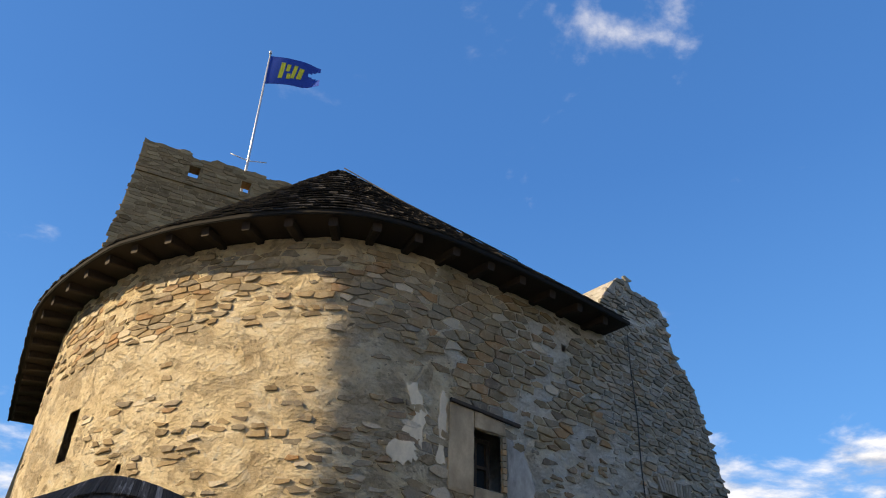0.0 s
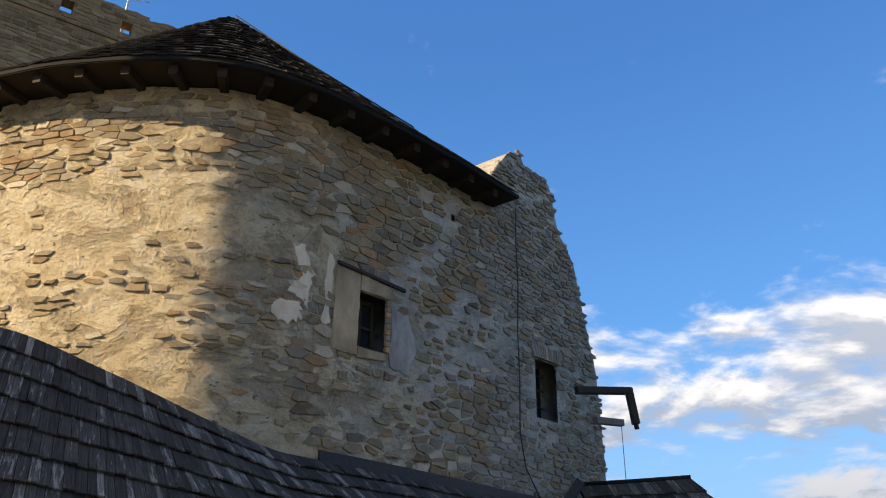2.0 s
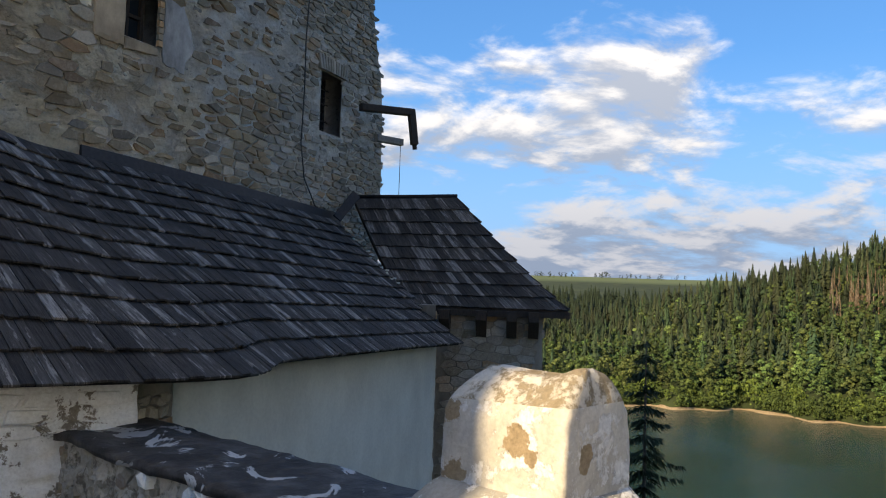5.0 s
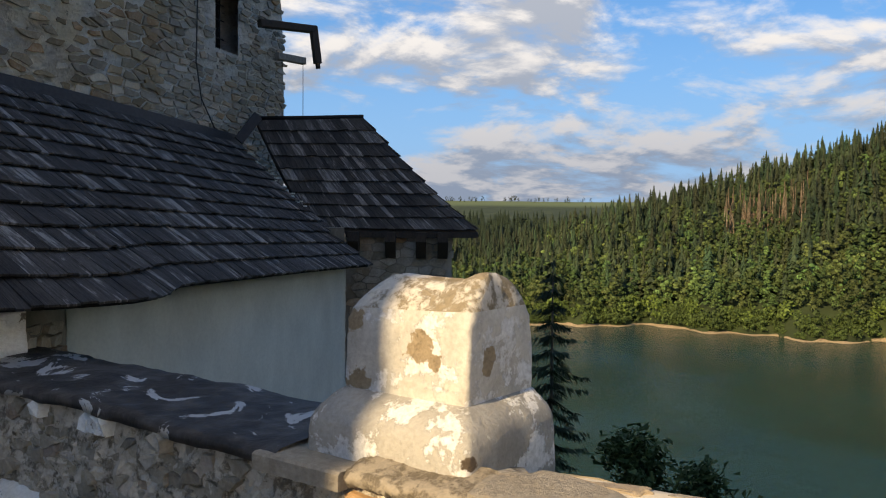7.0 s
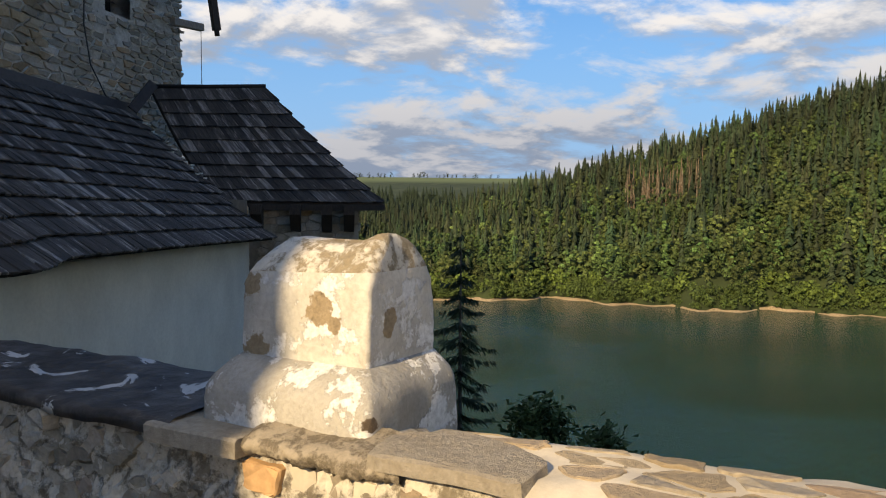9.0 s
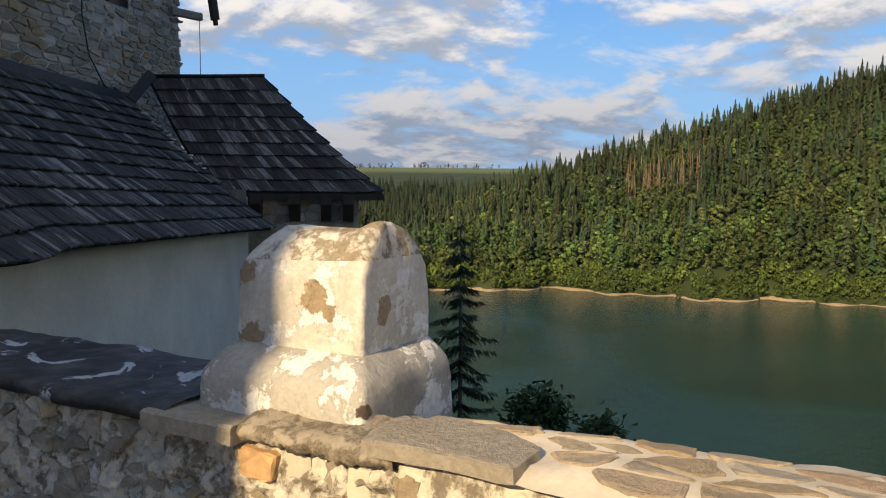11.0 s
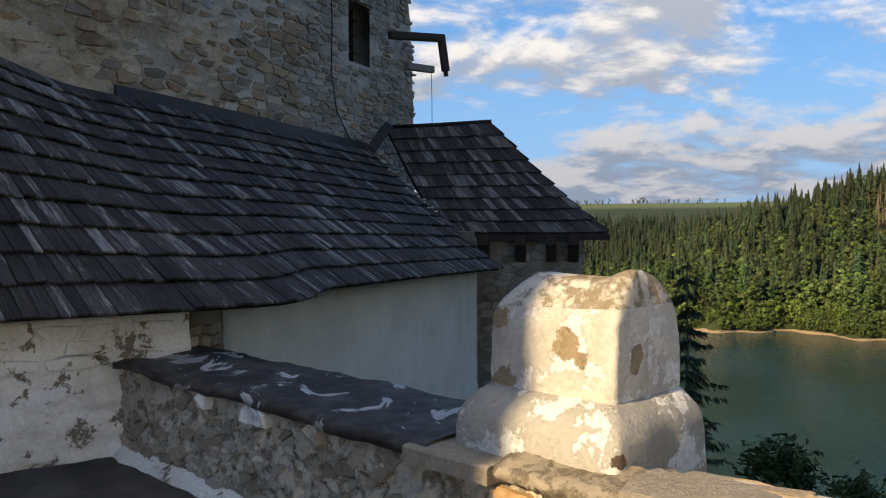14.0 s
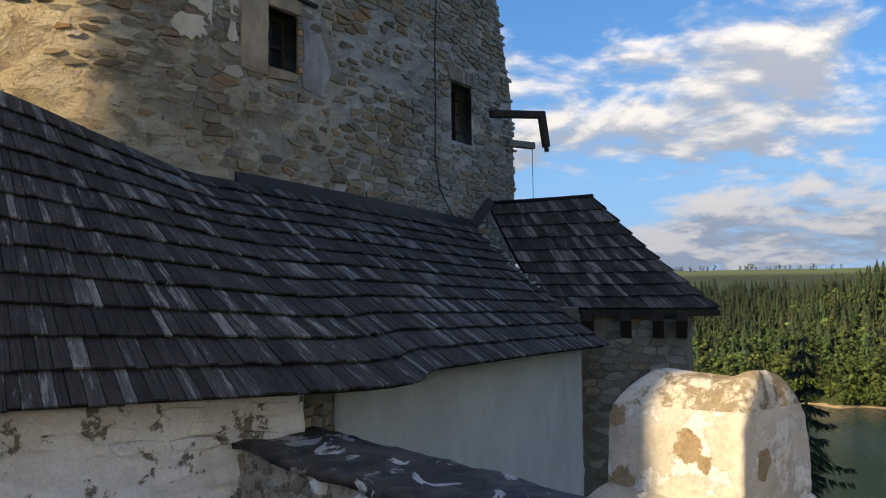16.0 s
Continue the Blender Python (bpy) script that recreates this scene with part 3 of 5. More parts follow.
def shingles(roof, R, length, courses, width, m, rng, nearest=None, lift=0.045, thick=0.018):
    heap, uvs = Heap(), []
    count = 0
    for c in range(courses):
        n = max(2, int(length((c + 0.5) / courses) / width))
        edges = np.cumsum([0] + [rng.uniform(0.65, 1.4) for _ in range(n)])
        edges /= edges[-1]
        for i in range(n):
            a0, a1 = edges[i] + 0.03 / n, edges[i + 1] - 0.03 / n
            drop = rng.uniform(-0.06, 0.04)
            b0, b1 = (c - 0.02 + drop * 0.6) / courses, min(1.0, (c + 1.12) / courses)
            p = [R(a0, b0), R(a1, b0), R(a1, b1), R(a0, b1)]
            nrm = (p[1] - p[0]).cross(p[3] - p[0])
            if nrm.length < 1e-8:
                nrm = (p[2] - p[0]).cross(p[3] - p[0])
            nrm.normalize()
            if nrm.z < 0:
                nrm = -nrm
            l0 = lift + rng.uniform(-0.006, 0.012)
            l1 = l0 + rng.uniform(-0.006, 0.006)
            top = [p[0] + nrm * l0, p[1] + nrm * l1, p[2] + nrm * 0.010, p[3] + nrm * 0.010]
            v = [q - nrm * thick for q in top] + top
            f = [(3, 2, 1, 0), (4, 5, 6, 7), (0, 1, 5, 4), (1, 2, 6, 5), (2, 3, 7, 6), (3, 0, 4, 7)]
            uv = (rng.uniform(0, 40), rng.uniform(0, 40), (p[1] - p[0]).length, (p[3] - p[0]).length)
            if nearest and count < 300 and nearest(c, a0):
                grain_uv(mesh_object("shingle", v, f, m, roof), [uv])
                count += 1
            else:
                heap.put((v, f))
                uvs.append(uv)
    grain_uv(heap.make("shingle_courses", m, roof, "overlapping courses of dark wooden shingles"), uvs)


def roof_deck(name, R, na, nb, m, under=0.10, b_low=-0.015):
    """The boarding under the shingles: a closed sheet with thickness."""
    v, f = [], []
    for lay in (0.0, -under):
        for j in range(nb + 1):
            for i in range(na + 1):
                v.append(R(i / na, b_low + (1 - b_low) * j / nb) + Vector((0, 0, lay)))
    n = (na + 1) * (nb + 1)
    w = na + 1
    for j in range(nb):
        for i in range(na):
            q = (j * w + i, j * w + i + 1, (j + 1) * w + i + 1, (j + 1) * w + i)
            f += [q, tuple(k + n for k in q[::-1])]
    for i in range(na):
        f += [(i, i + n, i + 1 + n, i + 1), (nb * w + i, nb * w + i + 1, nb * w + i + 1 + n, nb * w + i + n)]
    for j in range(nb):
        a, b = j * w, (j + 1) * w
        f += [(a, b, b + n, a + n), (a + na, a + na + n, b + na + n, b + na)]
    return mesh_object(name, v, f, m)


NEAR_PAIRS = [((-6.2, 3.85, 1.05), (-5.6, 6.2, 2.7)), ((-3.8, 4.36, 1.05), (-3.9, 6.95, 3.57)), ((-2.5, 4.65, 1.05), (-3.25, 7.24, 3.86)), ((-1.2, 4.95, 1.05), (-2.3, 7.75, 3.60)),
    ((0.0, 5.13, 1.05), (-1.5, 8.3, 3.32)), ((0.75, 5.28, 1.05), (-0.8, 8.8, 3.09)), ((1.1, 5.55, 1.05), (-0.4, 9.15, 3.05)), ((1.4, 6.2, 1.07), (0.1, 9.55, 3.03)),
    ((2.05, 6.95, 1.05), (0.95, 10.25, 3.0)), ((3.3, 8.25, 1.02), (2.25, 11.35, 2.92)), ((4.61, 9.55, 0.98), (3.64, 12.6, 2.84))]
near_R, near_len = pair_surface(NEAR_PAIRS, 0.05)
# near-black deck paints in the shadow lines between shingle courses
near_roof = tagged(roof_deck("shingle_roof", near_R, 60, 6, BLACK, 0.04, 0.02), "low curving roof of dark weathered wooden shingles", "roof")

TURRET_PAIRS = [((4.28, 10.85, 1.47), (3.95, 12.62, 3.25)), ((5.3, 10.26, 1.46), (4.7, 12.08, 3.26)), ((6.38, 9.64, 1.47), (5.39, 11.56, 3.27))]
TURRET_SIDE = [((6.38, 9.64, 1.47), (5.39, 11.56, 3.27)), ((7.0, 11.0, 1.47), (5.40, 11.57, 3.27)), ((7.6, 12.4, 1.47), (5.41, 11.58, 3.27))]
tur_R, tur_len = pair_surface(TURRET_PAIRS, 0.07)
side_R, side_len = pair_surface(TURRET_SIDE, 0.07)
turret_roof = tagged(roof_deck("turret_roof", tur_R, 10, 6, DARK_WOOD, 0.08), "small hipped turret roof of dark wooden shingles", "roof")

APEX = Vector((-2.3, 10.75, 10.52))
TOWER_PAIRS = []
for i in range(0, len(EAVE), 6):
    e = EAVE[i]
    back = max(0.0, -6.0 - e[0]) * 0.9
    TOWER_PAIRS.append(((e[0], e[1], EAVE_Z), (APEX.x - back * 0.4 + 0.03 * i / len(EAVE), APEX.y + back, APEX.z)))
cone_R, cone_len = pair_surface(TOWER_PAIRS, 0.03)
tower_roof = tagged(roof_deck("tower_roof", cone_R, 120, 6, BLACK, 0.06, 0.0), "steep conical tower roof of dark wooden shingles", "roof")


def roof_details():
    # rafter ends and soffit boards under the tower eaves
    L = arc_length(EAVE)
    for s in np.arange(0.5, L[-1] - 0.1, 0.62):
        e = [np.interp(s, L, EAVE[:, i]) for i in (0, 1)]
        n = [np.interp(s, L, EAVE_N[:, i]) for i in (0, 1)]
        beam("rafter", (e[0] - n[0] * 0.10, e[1] - n[1] * 0.10, EAVE_Z - 0.11), (e[0] - n[0] * 0.75, e[1] - n[1] * 0.75, EAVE_Z - 0.02), 0.12, 0.13, SOFFIT, tower_roof)
    v, f = [], []
    for s in np.arange(0.0, L[-1], 0.25):
        e = [np.interp(s, L, EAVE[:, i]) for i in (0, 1)]
        n = [np.interp(s, L, EAVE_N[:, i]) for i in (0, 1)]
        for d, z in ((-0.03, -0.075), (0.012, -0.075), (0.012, -0.015), (-0.03, -0.015)):
            v.append((e[0] + n[0] * d, e[1] + n[1] * d, EAVE_Z + z + 0.03))
    for i in range(len(v) // 4 - 1):
        f += [(i * 4 + k, i * 4 + (k + 1) % 4, i * 4 + 4 + (k + 1) % 4, i * 4 + 4 + k) for k in range(4)]
    mesh_object("fascia", v, f, BLACK, tower_roof, "near-black strip along the eaves")
    v, f = [], []
    for s in np.append(np.arange(0.0, L[-1], 0.25), L[-1]):
        e = [np.interp(s, L, EAVE[:, i]) for i in (0, 1)]
        n = [np.interp(s, L, EAVE_N[:, i]) for i in (0, 1)]
        for d, z in ((0.0, -0.03), (-1.1, -0.03), (-1.1, 0.03), (0.0, 0.01)):
            v.append((e[0] + n[0] * d, e[1] + n[1] * d, EAVE_Z + z))
    for i in range(len(v) // 4 - 1):
        f += [(i * 4 + k, i * 4 + (k + 1) % 4, i * 4 + 4 + (k + 1) % 4, i * 4 + 4 + k) for k in range(4)]
    mesh_object("soffit", v, f, SOFFIT, tower_roof, "brown eaves boarding")
    tube("finial_wire", [APEX + Vector((0.1, 0, 0.06)), cone_R(0.84, 0.55) + Vector((0, 0, 0.10)), cone_R(0.92, 0.2) + Vector((0, 0, 0.09))], 0.012, IRON, tower_roof, "thin iron lightning wire")
    # lead strip where the low roof meets the tower, and up beside the turret
    pts = [on_wall(s, z, 0.06) for s, z in zip(np.linspace(13.35, 18.55, 16), np.linspace(3.10, 2.90, 16))]
    v, f = [], []
    for x, y, z in pts:
        v += [(x, y, z - 0.22), (x + 0.04, y - 0.04, z - 0.22), (x + 0.02, y - 0.03, z + 0.06), (x, y, z + 0.06)]
    for i in range(len(pts) - 1):
        f += [(i * 4 + k, i * 4 + (k + 1) % 4, i * 4 + 4 + (k + 1) % 4, i * 4 + 4 + k) for k in range(4)]
    f += [(3, 2, 1, 0), tuple(len(v) - 4 + k for k in range(4))]
    mesh_object("flashing", v, f, FLASHING, near_roof, "dark metal flashing against the tower")
    beam("flashing", (3.62, 12.45, 2.86), (3.96, 12.52, 3.30), 0.16, 0.05, FLASHING, turret_roof, "dark metal flashing", up=Vector((0, -1, 0)))
    # bright bits of mortar left in the valley between the roofs
    rng = random.Random(3)
    for i in range(26):
        b = rng.uniform(0.28, 0.94)
        p = near_R(0.997, b) + Vector((rng.uniform(-0.05, 0.03), rng.uniform(-0.03, 0.03), 0.05))
        r = rng.uniform(0.012, 0.034)
        vs = [p + Vector((math.cos(k * math.tau / 6) * r * rng.uniform(0.6, 1.3), math.sin(k * math.tau / 6) * r * rng.uniform(0.6, 1.3), 0)) for k in range(6)]
        vs += [q + Vector((0, 0, 0.02)) for q in vs]
        mesh_object("mortar_crumb", vs, [(k, (k + 1) % 6, 6 + (k + 1) % 6, 6 + k) for k in range(6)] + [tuple(range(6, 12))], GREY_PLASTER, near_roof)
    # near-black strip under the low roof, painted in place of the eaves' shadow
    v, f = [], []
    for a in np.linspace(0, 1, 70):
        p = near_R(a, 0.03)
        q = near_R(a, 0.075)
        v += [p + Vector((0, 0, -0.055)), p + Vector((0, 0, -0.01)), Vector((q.x, q.y, p.z - 0.01)), Vector((q.x, q.y, p.z - 0.055))]
    for i in range(69):
        f += [(i * 4 + k, i * 4 + (k + 1) % 4, i * 4 + 4 + (k + 1) % 4, i * 4 + 4 + k) for k in range(4)]
    mesh_object("eaves_board", v, f, BLACK, near_roof, "near-black strip along the eaves")
    # hip face of the turret roof
    deck = roof_deck("hip_face", side_R, 6, 6, DARK_WOOD, 0.08)
    deck.parent = turret_roof
    tube("ridge_cap", [(3.95, 12.62, 3.26), (4.7, 12.08, 3.27), (5.41, 11.57, 3.29)], 0.04, OLD_SHINGLE, turret_roof)


roof_details()


# ---- tower fittings ----
def tower_fittings():
    def slab(name, s0, s1, z0, z1, o0, o1, m, parent=tower, label="", n=6):
        v, f = [], []
        for i in range(n + 1):
            s = s0 + (s1 - s0) * i / n
            v += [on_wall(s, z0, o0), on_wall(s, z0, o1), on_wall(s, z1, o1), on_wall(s, z1, o0)]
        for i in range(n):
            f += [(i * 4 + k, i * 4 + 4 + k, i * 4 + 4 + (k + 1) % 4, i * 4 + (k + 1) % 4) for k in range(4)]
        f += [(0, 1, 2, 3), tuple(4 * n + k for k in (3, 2, 1, 0))]
        return mesh_object(name, v, f, m, parent, label)

    # small window in its smooth plaster surround
    rng = random.Random(17)
    for name, poly, m, amount, label in (
            ("plaster_surround", [(13.46, 4.42), (13.87, 4.42), (13.87, 5.56), (13.46, 5.58)], PANEL, 0.010, "smooth beige plaster beside the window"),
            ("plaster_surround", [(13.87, 5.32), (14.42, 5.32), (14.42, 5.50), (13.87, 5.56)], PANEL, 0.006, "smooth beige plaster above the window"),
            ("plaster_surround", [(13.87, 4.40), (14.36, 4.44), (14.36, 4.545), (13.87, 4.545)], PANEL, 0.006, "smooth beige plaster below the window"),
            ("plaster_patch", [(14.44, 4.40), (14.80, 4.35), (14.98, 4.75), (14.72, 5.25), (14.44, 5.34)], GREY_PATCH, 0.03, "grey cement patch"),
            ("plaster_patch", [(13.30, 4.75), (13.42, 4.72), (13.43, 5.62), (13.33, 5.70)], PALE_PLASTER, 0.035, "pale plaster remnant"),
            ("plaster_patch", [(12.78, 5.05), (13.05, 4.85), (13.12, 5.35), (12.95, 5.75), (12.80, 5.62), (12.95, 5.3)], PALE_PLASTER, 0.035, "pale plaster remnant"),
            ("plaster_patch", [(12.55, 4.70), (12.80, 4.62), (13.02, 4.72), (12.95, 4.95), (12.65, 4.92)], PALE_PLASTER, 0.04, "pale plaster remnant")):
        mesh_object(name, *stone_data(ragged(poly, rng, amount), on_wall, 0.0, 0.026 if m is PANEL else 0.010, rng), m, tower, label)
    beam("lintel", on_wall(13.46, 5.60, 0.04), on_wall(14.66, 5.52, 0.04), 0.05, 0.05, DARK_WOOD, tower, "dark wooden lintel board")
    w = slab("window", 13.88, 14.35, 4.56, 5.31, -0.34, -0.30, BLACK, tower, "small dark window with a wooden cross", 1)
    for a in ((13.88, 13.93, 4.56, 5.31), (14.30, 14.35, 4.56, 5.31), (14.09, 14.13, 4.56, 5.31), (13.88, 14.35, 4.56, 4.62), (13.88, 14.35, 5.25, 5.31), (13.88, 14.35, 4.90, 4.94)):
        slab("frame_bar", *a, -0.30, -0.25, DARK_WOOD, w, "", 1)
    slab("pane", 13.93, 14.30, 4.62, 5.25, -0.30, -0.295, GLASS, w, "dark glass pane", 1)
    for k in range(9):
        slab("brick", 14.352, 14.42, 4.57 + k * 0.082, 4.57 + k * 0.082 + 0.07, -0.25, 0.03, BRICK if k % 3 == 0 else PANEL, tower, "", 1)
    # barred window with a flat arch of upright stones
    w = slab("window", 17.95, 18.60, 4.28, 5.28, -0.42, -0.38, BLACK, tower, "tall dark barred window", 1)
    for s in (18.08, 18.22, 18.36, 18.50):
        tube("bar", [on_wall(s, 4.28, -0.30), on_wall(s, 5.28, -0.30)], 0.012, IRON, w)
    for z in (4.55, 4.85, 5.10):
        tube("bar", [on_wall(17.95, z, -0.29), on_wall(18.60, z, -0.29)], 0.012, IRON, w)
    for k in range(11):
        s = 17.86 + k * 0.076
        lean = (k - 5) * 0.012
        v = [on_wall(s + 0.006, 5.30, -0.03), on_wall(s + 0.070, 5.30, -0.03), on_wall(s + 0.070 + lean, 5.53, -0.03), on_wall(s + 0.006 + lean, 5.53, -0.03)]
        v += [on_wall(s + 0.006, 5.30, 0.04), on_wall(s + 0.070, 5.30, 0.04), on_wall(s + 0.070 + lean, 5.53, 0.03), on_wall(s + 0.006 + lean, 5.53, 0.03)]
        mesh_object("arch_stone", v, [(4, 5, 6, 7), (0, 1, 5, 4), (1, 2, 6, 5), (2, 3, 7, 6), (3, 0, 4, 7)], GREY_STONE, tower)
    slab("window", 7.55, 7.85, 4.86, 5.60, -0.40, -0.36, BLACK, tower, "dark unglazed window slit", 1)
    # cable down the wall
    tube("cable", [on_wall(s, z, 0.055) for s, z in ((17.40, 7.9), (17.38, 7.2), (17.41, 6.4), (17.36, 5.6), (17.38, 4.8), (17.35, 3.95), (17.48, 3.41), (17.88, 2.95))], 0.011, IRON, tower, "thin black cable", 6)
    # beams that stick out past the ruined end
    tagged(beam("wall_beam", (4.05, 12.75, 4.86), (5.13, 13.0, 4.95), 0.13, 0.13, DARK_WOOD), "bent dark timber gallows beam on the tower", "beam")
    b = bpy.data.objects["wall_beam"]
    beam("brace", (5.09, 12.99, 4.99), (5.17, 12.97, 4.36), 0.13, 0.12, DARK_WOOD, b, "", Vector((0, 1, 0)))
    tube("peg", [(5.165, 12.97, 4.38), (5.18, 12.97, 4.27)], 0.045, DARK_WOOD, b)
    b = tagged(beam("stub_beam", (4.30, 12.6, 4.32), (4.88, 12.88, 4.35), 0.11, 0.12, GREY_WOOD), "short grey timber stub on the tower", "beam")
    tube("hanging_wire", [(4.86, 12.87, 4.30), (4.865, 12.875, 3.7), (4.87, 12.88, 2.6)], 0.006, IRON, b, "thin hanging wire", 5)


tower_fittings()


# ---- the keep behind, with its flag ----
def build_keep():
    rng = random.Random(11)
    a, d = Vector((-11.40, 20.53)), Vector((4.97, 2.61)).normalized()
    n = Vector((d.y, -d.x))

    def face(x, z, out):
        p = a + d * x + n * out
        return (p.x, p.y, z)

    top = lambda x: 19.93 - 0.10 * abs(math.sin(x * 2.3)) - 0.05 * math.sin(x * 7.1) - (0.14 if 1.6 < x < 2.6 else 0) - (0.1 if 4.0 < x < 4.6 else 0)
    plan = [a, a + d * 12, a + d * 12 - n * 9, a - n * 9]
    keep = tagged(prism("keep", [(p.x, p.y) for p in plan], -5, 18.42, KEEP_STONE), "square brown stone keep with a ruined battlement", "tower")
    for vert in keep.data.vertices:
        if vert.co.z < 0:
            c = a + d * 6 - n * 4.5
            vert.co.x, vert.co.y = c.x + (vert.co.x - c.x) * 1.2, c.y + (vert.co.y - c.y) * 1.2
    # battlement: a thin wall with two small openings
    holes = [(1.72, 2.10, 18.83, 19.32), (3.62, 3.98, 18.86, 19.34)]
    xs = sorted(set(list(np.round(np.arange(0.0, 9.0, 0.2), 3)) + [v for h in holes for v in h[:2]]))
    zs = sorted({18.42, 18.7, 19.0, 19.15, 19.55, 19.75, 20.1} | {v for h in holes for v in h[2:]})
    v, f = [], []
    for i in range(len(xs) - 1):
        for j in range(len(zs) - 1):
            xm, zm = (xs[i] + xs[i + 1]) / 2, (zs[j] + zs[j + 1]) / 2
            if any(h[0] < xm < h[1] and h[2] < zm < h[3] for h in holes) or zs[j] >= top(xm):
                continue
            z1, z2 = min(zs[j + 1], top(xs[i])), min(zs[j + 1], top(xs[i + 1]))
            o = len(v)
            v += [face(xs[i], zs[j], -0.08), face(xs[i + 1], zs[j], -0.08), face(xs[i + 1], z2, -0.08), face(xs[i], z1, -0.08)]
            v += [face(xs[i], zs[j], -0.55), face(xs[i + 1], zs[j], -0.55), face(xs[i + 1], z2, -0.55), face(xs[i], z1, -0.55)]
            f += [(o, o + 1, o + 2, o + 3), (o + 7, o + 6, o + 5, o + 4), (o + 3, o + 2, o + 6, o + 7), (o, o + 4, o + 5, o + 1), (o, o + 3, o + 7, o + 4), (o + 1, o + 5, o + 6, o + 2)]
    mesh_object("battlement", v, f, KEEP_STONE, keep, "thin battlement wall with two openings")
    side = prism("battlement", [tuple(a - n * 0.55 + d * 0.05), tuple(a - n * 0.55 + d * 0.5), tuple(a - n * 9 + d * 0.5), tuple(a - n * 9 + d * 0.05)], 18.42, 19.8, KEEP_STONE, keep)
    heap = Heap()
    for poly in rubble(0.0, 8.6, 12.5, 20.2, 0.40, 0.15, 0.32, rng):
        cx, cz = sum(p[0] for p in poly) / len(poly), sum(p[1] for p in poly) / len(poly)
        if cz > top(cx) - 0.02 or abs(cz - 18.42) < 0.1 or any(h[0] - 0.16 < cx < h[1] + 0.16 and h[2] - 0.06 < cz < h[3] + 0.06 for h in holes):
            continue
        back = 0.0 if cz < 18.42 else -0.08
        heap.put(stone_data(poly, lambda x, z, o: face(max(-0.03, x) + min(0, (z - 18.42)) * 0.07 * (1 - x / 6), z, o + back - min(0, (z - 18.42)) * 0.038), 0.012, rng.uniform(0.008, 0.035), rng))
    heap.make("masonry", KEEP_STONE, keep, "coursed brown rubble masonry")
    for k in range(22):
        x = k * 0.4
        v = [face(x, z, o) for z, o in ((18.38, 0), (18.38, 0.07), (18.46, 0.07), (18.46, -0.1))] + [face(x + 0.385, z, o) for z, o in ((18.38, 0), (18.38, 0.07), (18.46, 0.07), (18.46, -0.1))]
        mesh_object("ledge_stone", v, [(0, 1, 2, 3), (7, 6, 5, 4)] + [(i, i + 4, (i + 1) % 4 + 4, (i + 1) % 4) for i in range(4)], KEEP_STONE, keep)
    # flagpole with guys, and the flag blown out to one side
    base = Vector((-8.92, 24.34, 18.4))
    pole = tagged(tube("flagpole", [base, base + Vector((0, 0, 5)), base + Vector((-0.02, 0, 9.95))], 0.065, METAL, None, "", 10, 0.6), "tall pale metal flagpole on the keep", "flagpole")
    tube("finial", [(-8.94, 24.34, 28.35), (-8.94, 24.34, 28.5)], 0.07, METAL, pole)
    for k in range(4):
        an = k * math.pi / 2 + 0.4
        tube("stay", [(-8.92, 24.34, 22.0), (-8.92 + math.cos(an) * 0.75, 24.34 + math.sin(an) * 0.75, 21.55 if k % 2 else 22.15)], 0.02, METAL, pole)
    fx, fy = Vector((0.95, 0.30, 0)), Vector((0, 0, -1))

    def cloth(u, w):
        wave = math.sin(u * 5.2 + w * 1.5) * 0.16 * u + math.sin(u * 11 + w * 3) * 0.05 * u
        fray = 1.0
        p = Vector((-8.90, 24.34, 28.2)) + fx * (u * 2.35 * fray) + fy * (w * 1.75 * (1 - 0.22 * u)) + Vector((0, 0, 0.28 * u - 0.16 * u * u)) + Vector((0.32, -0.95, 0)) * wave
        return p

    v, f = [], []
    nu, nw = 26, 14
    for side in (0, 0.012):
        for i in range(nu + 1):
            for j in range(nw + 1):
                v.append(cloth(i / nu, j / nw) + Vector((0.3, -0.95, 0)) * side)
    w, o = nw + 1, (nu + 1) * (nw + 1)
    torn = lambda i, j: i > nu * 0.70 and abs(j / nw - 0.40) < (i / nu - 0.70) * 0.85
    for i in range(nu):
        for j in range(nw):
            if torn(i, j):
                continue
            q = (i * w + j, i * w + j + 1, (i + 1) * w + j + 1, (i + 1) * w + j)
            f += [q, tuple(k + o for k in q[::-1])]
    flag = tagged(mesh_object("flag", v, f, FLAG_BLUE, None, "", True), "torn blue flag with yellow shapes, blown sideways", "flag")
    # emblem: plain yellow bars
    for u0, u1, w0, w1, lean in ((0.22, 0.30, 0.20, 0.78, 0.03), (0.34, 0.41, 0.24, 0.50, 0.02), (0.36, 0.43, 0.58, 0.78, 0.0), (0.46, 0.53, 0.24, 0.74, 0.05), (0.57, 0.66, 0.30, 0.72, 0.05)):
        v, f = [], []
        for j in range(9):
            w = w0 + (w1 - w0) * j / 8
            for u in (u0, u1):
                v.append(cloth(u + lean * (0.5 - j / 8), w) + Vector((0.3, -0.95, 0)) * 0.03)
            for u in (u1, u0):
                v.append(cloth(u + lean * (0.5 - j / 8), w) + Vector((0.3, -0.95, 0)) * 0.014)
        for j in range(8):
            f += [(j * 4 + k, j * 4 + 4 + k, j * 4 + 4 + (k + 1) % 4, j * 4 + (k + 1) % 4) for k in range(4)]
        mesh_object("emblem_bar", v, f, FLAG_YELLOW, flag, "plain yellow emblem shape")


build_keep()


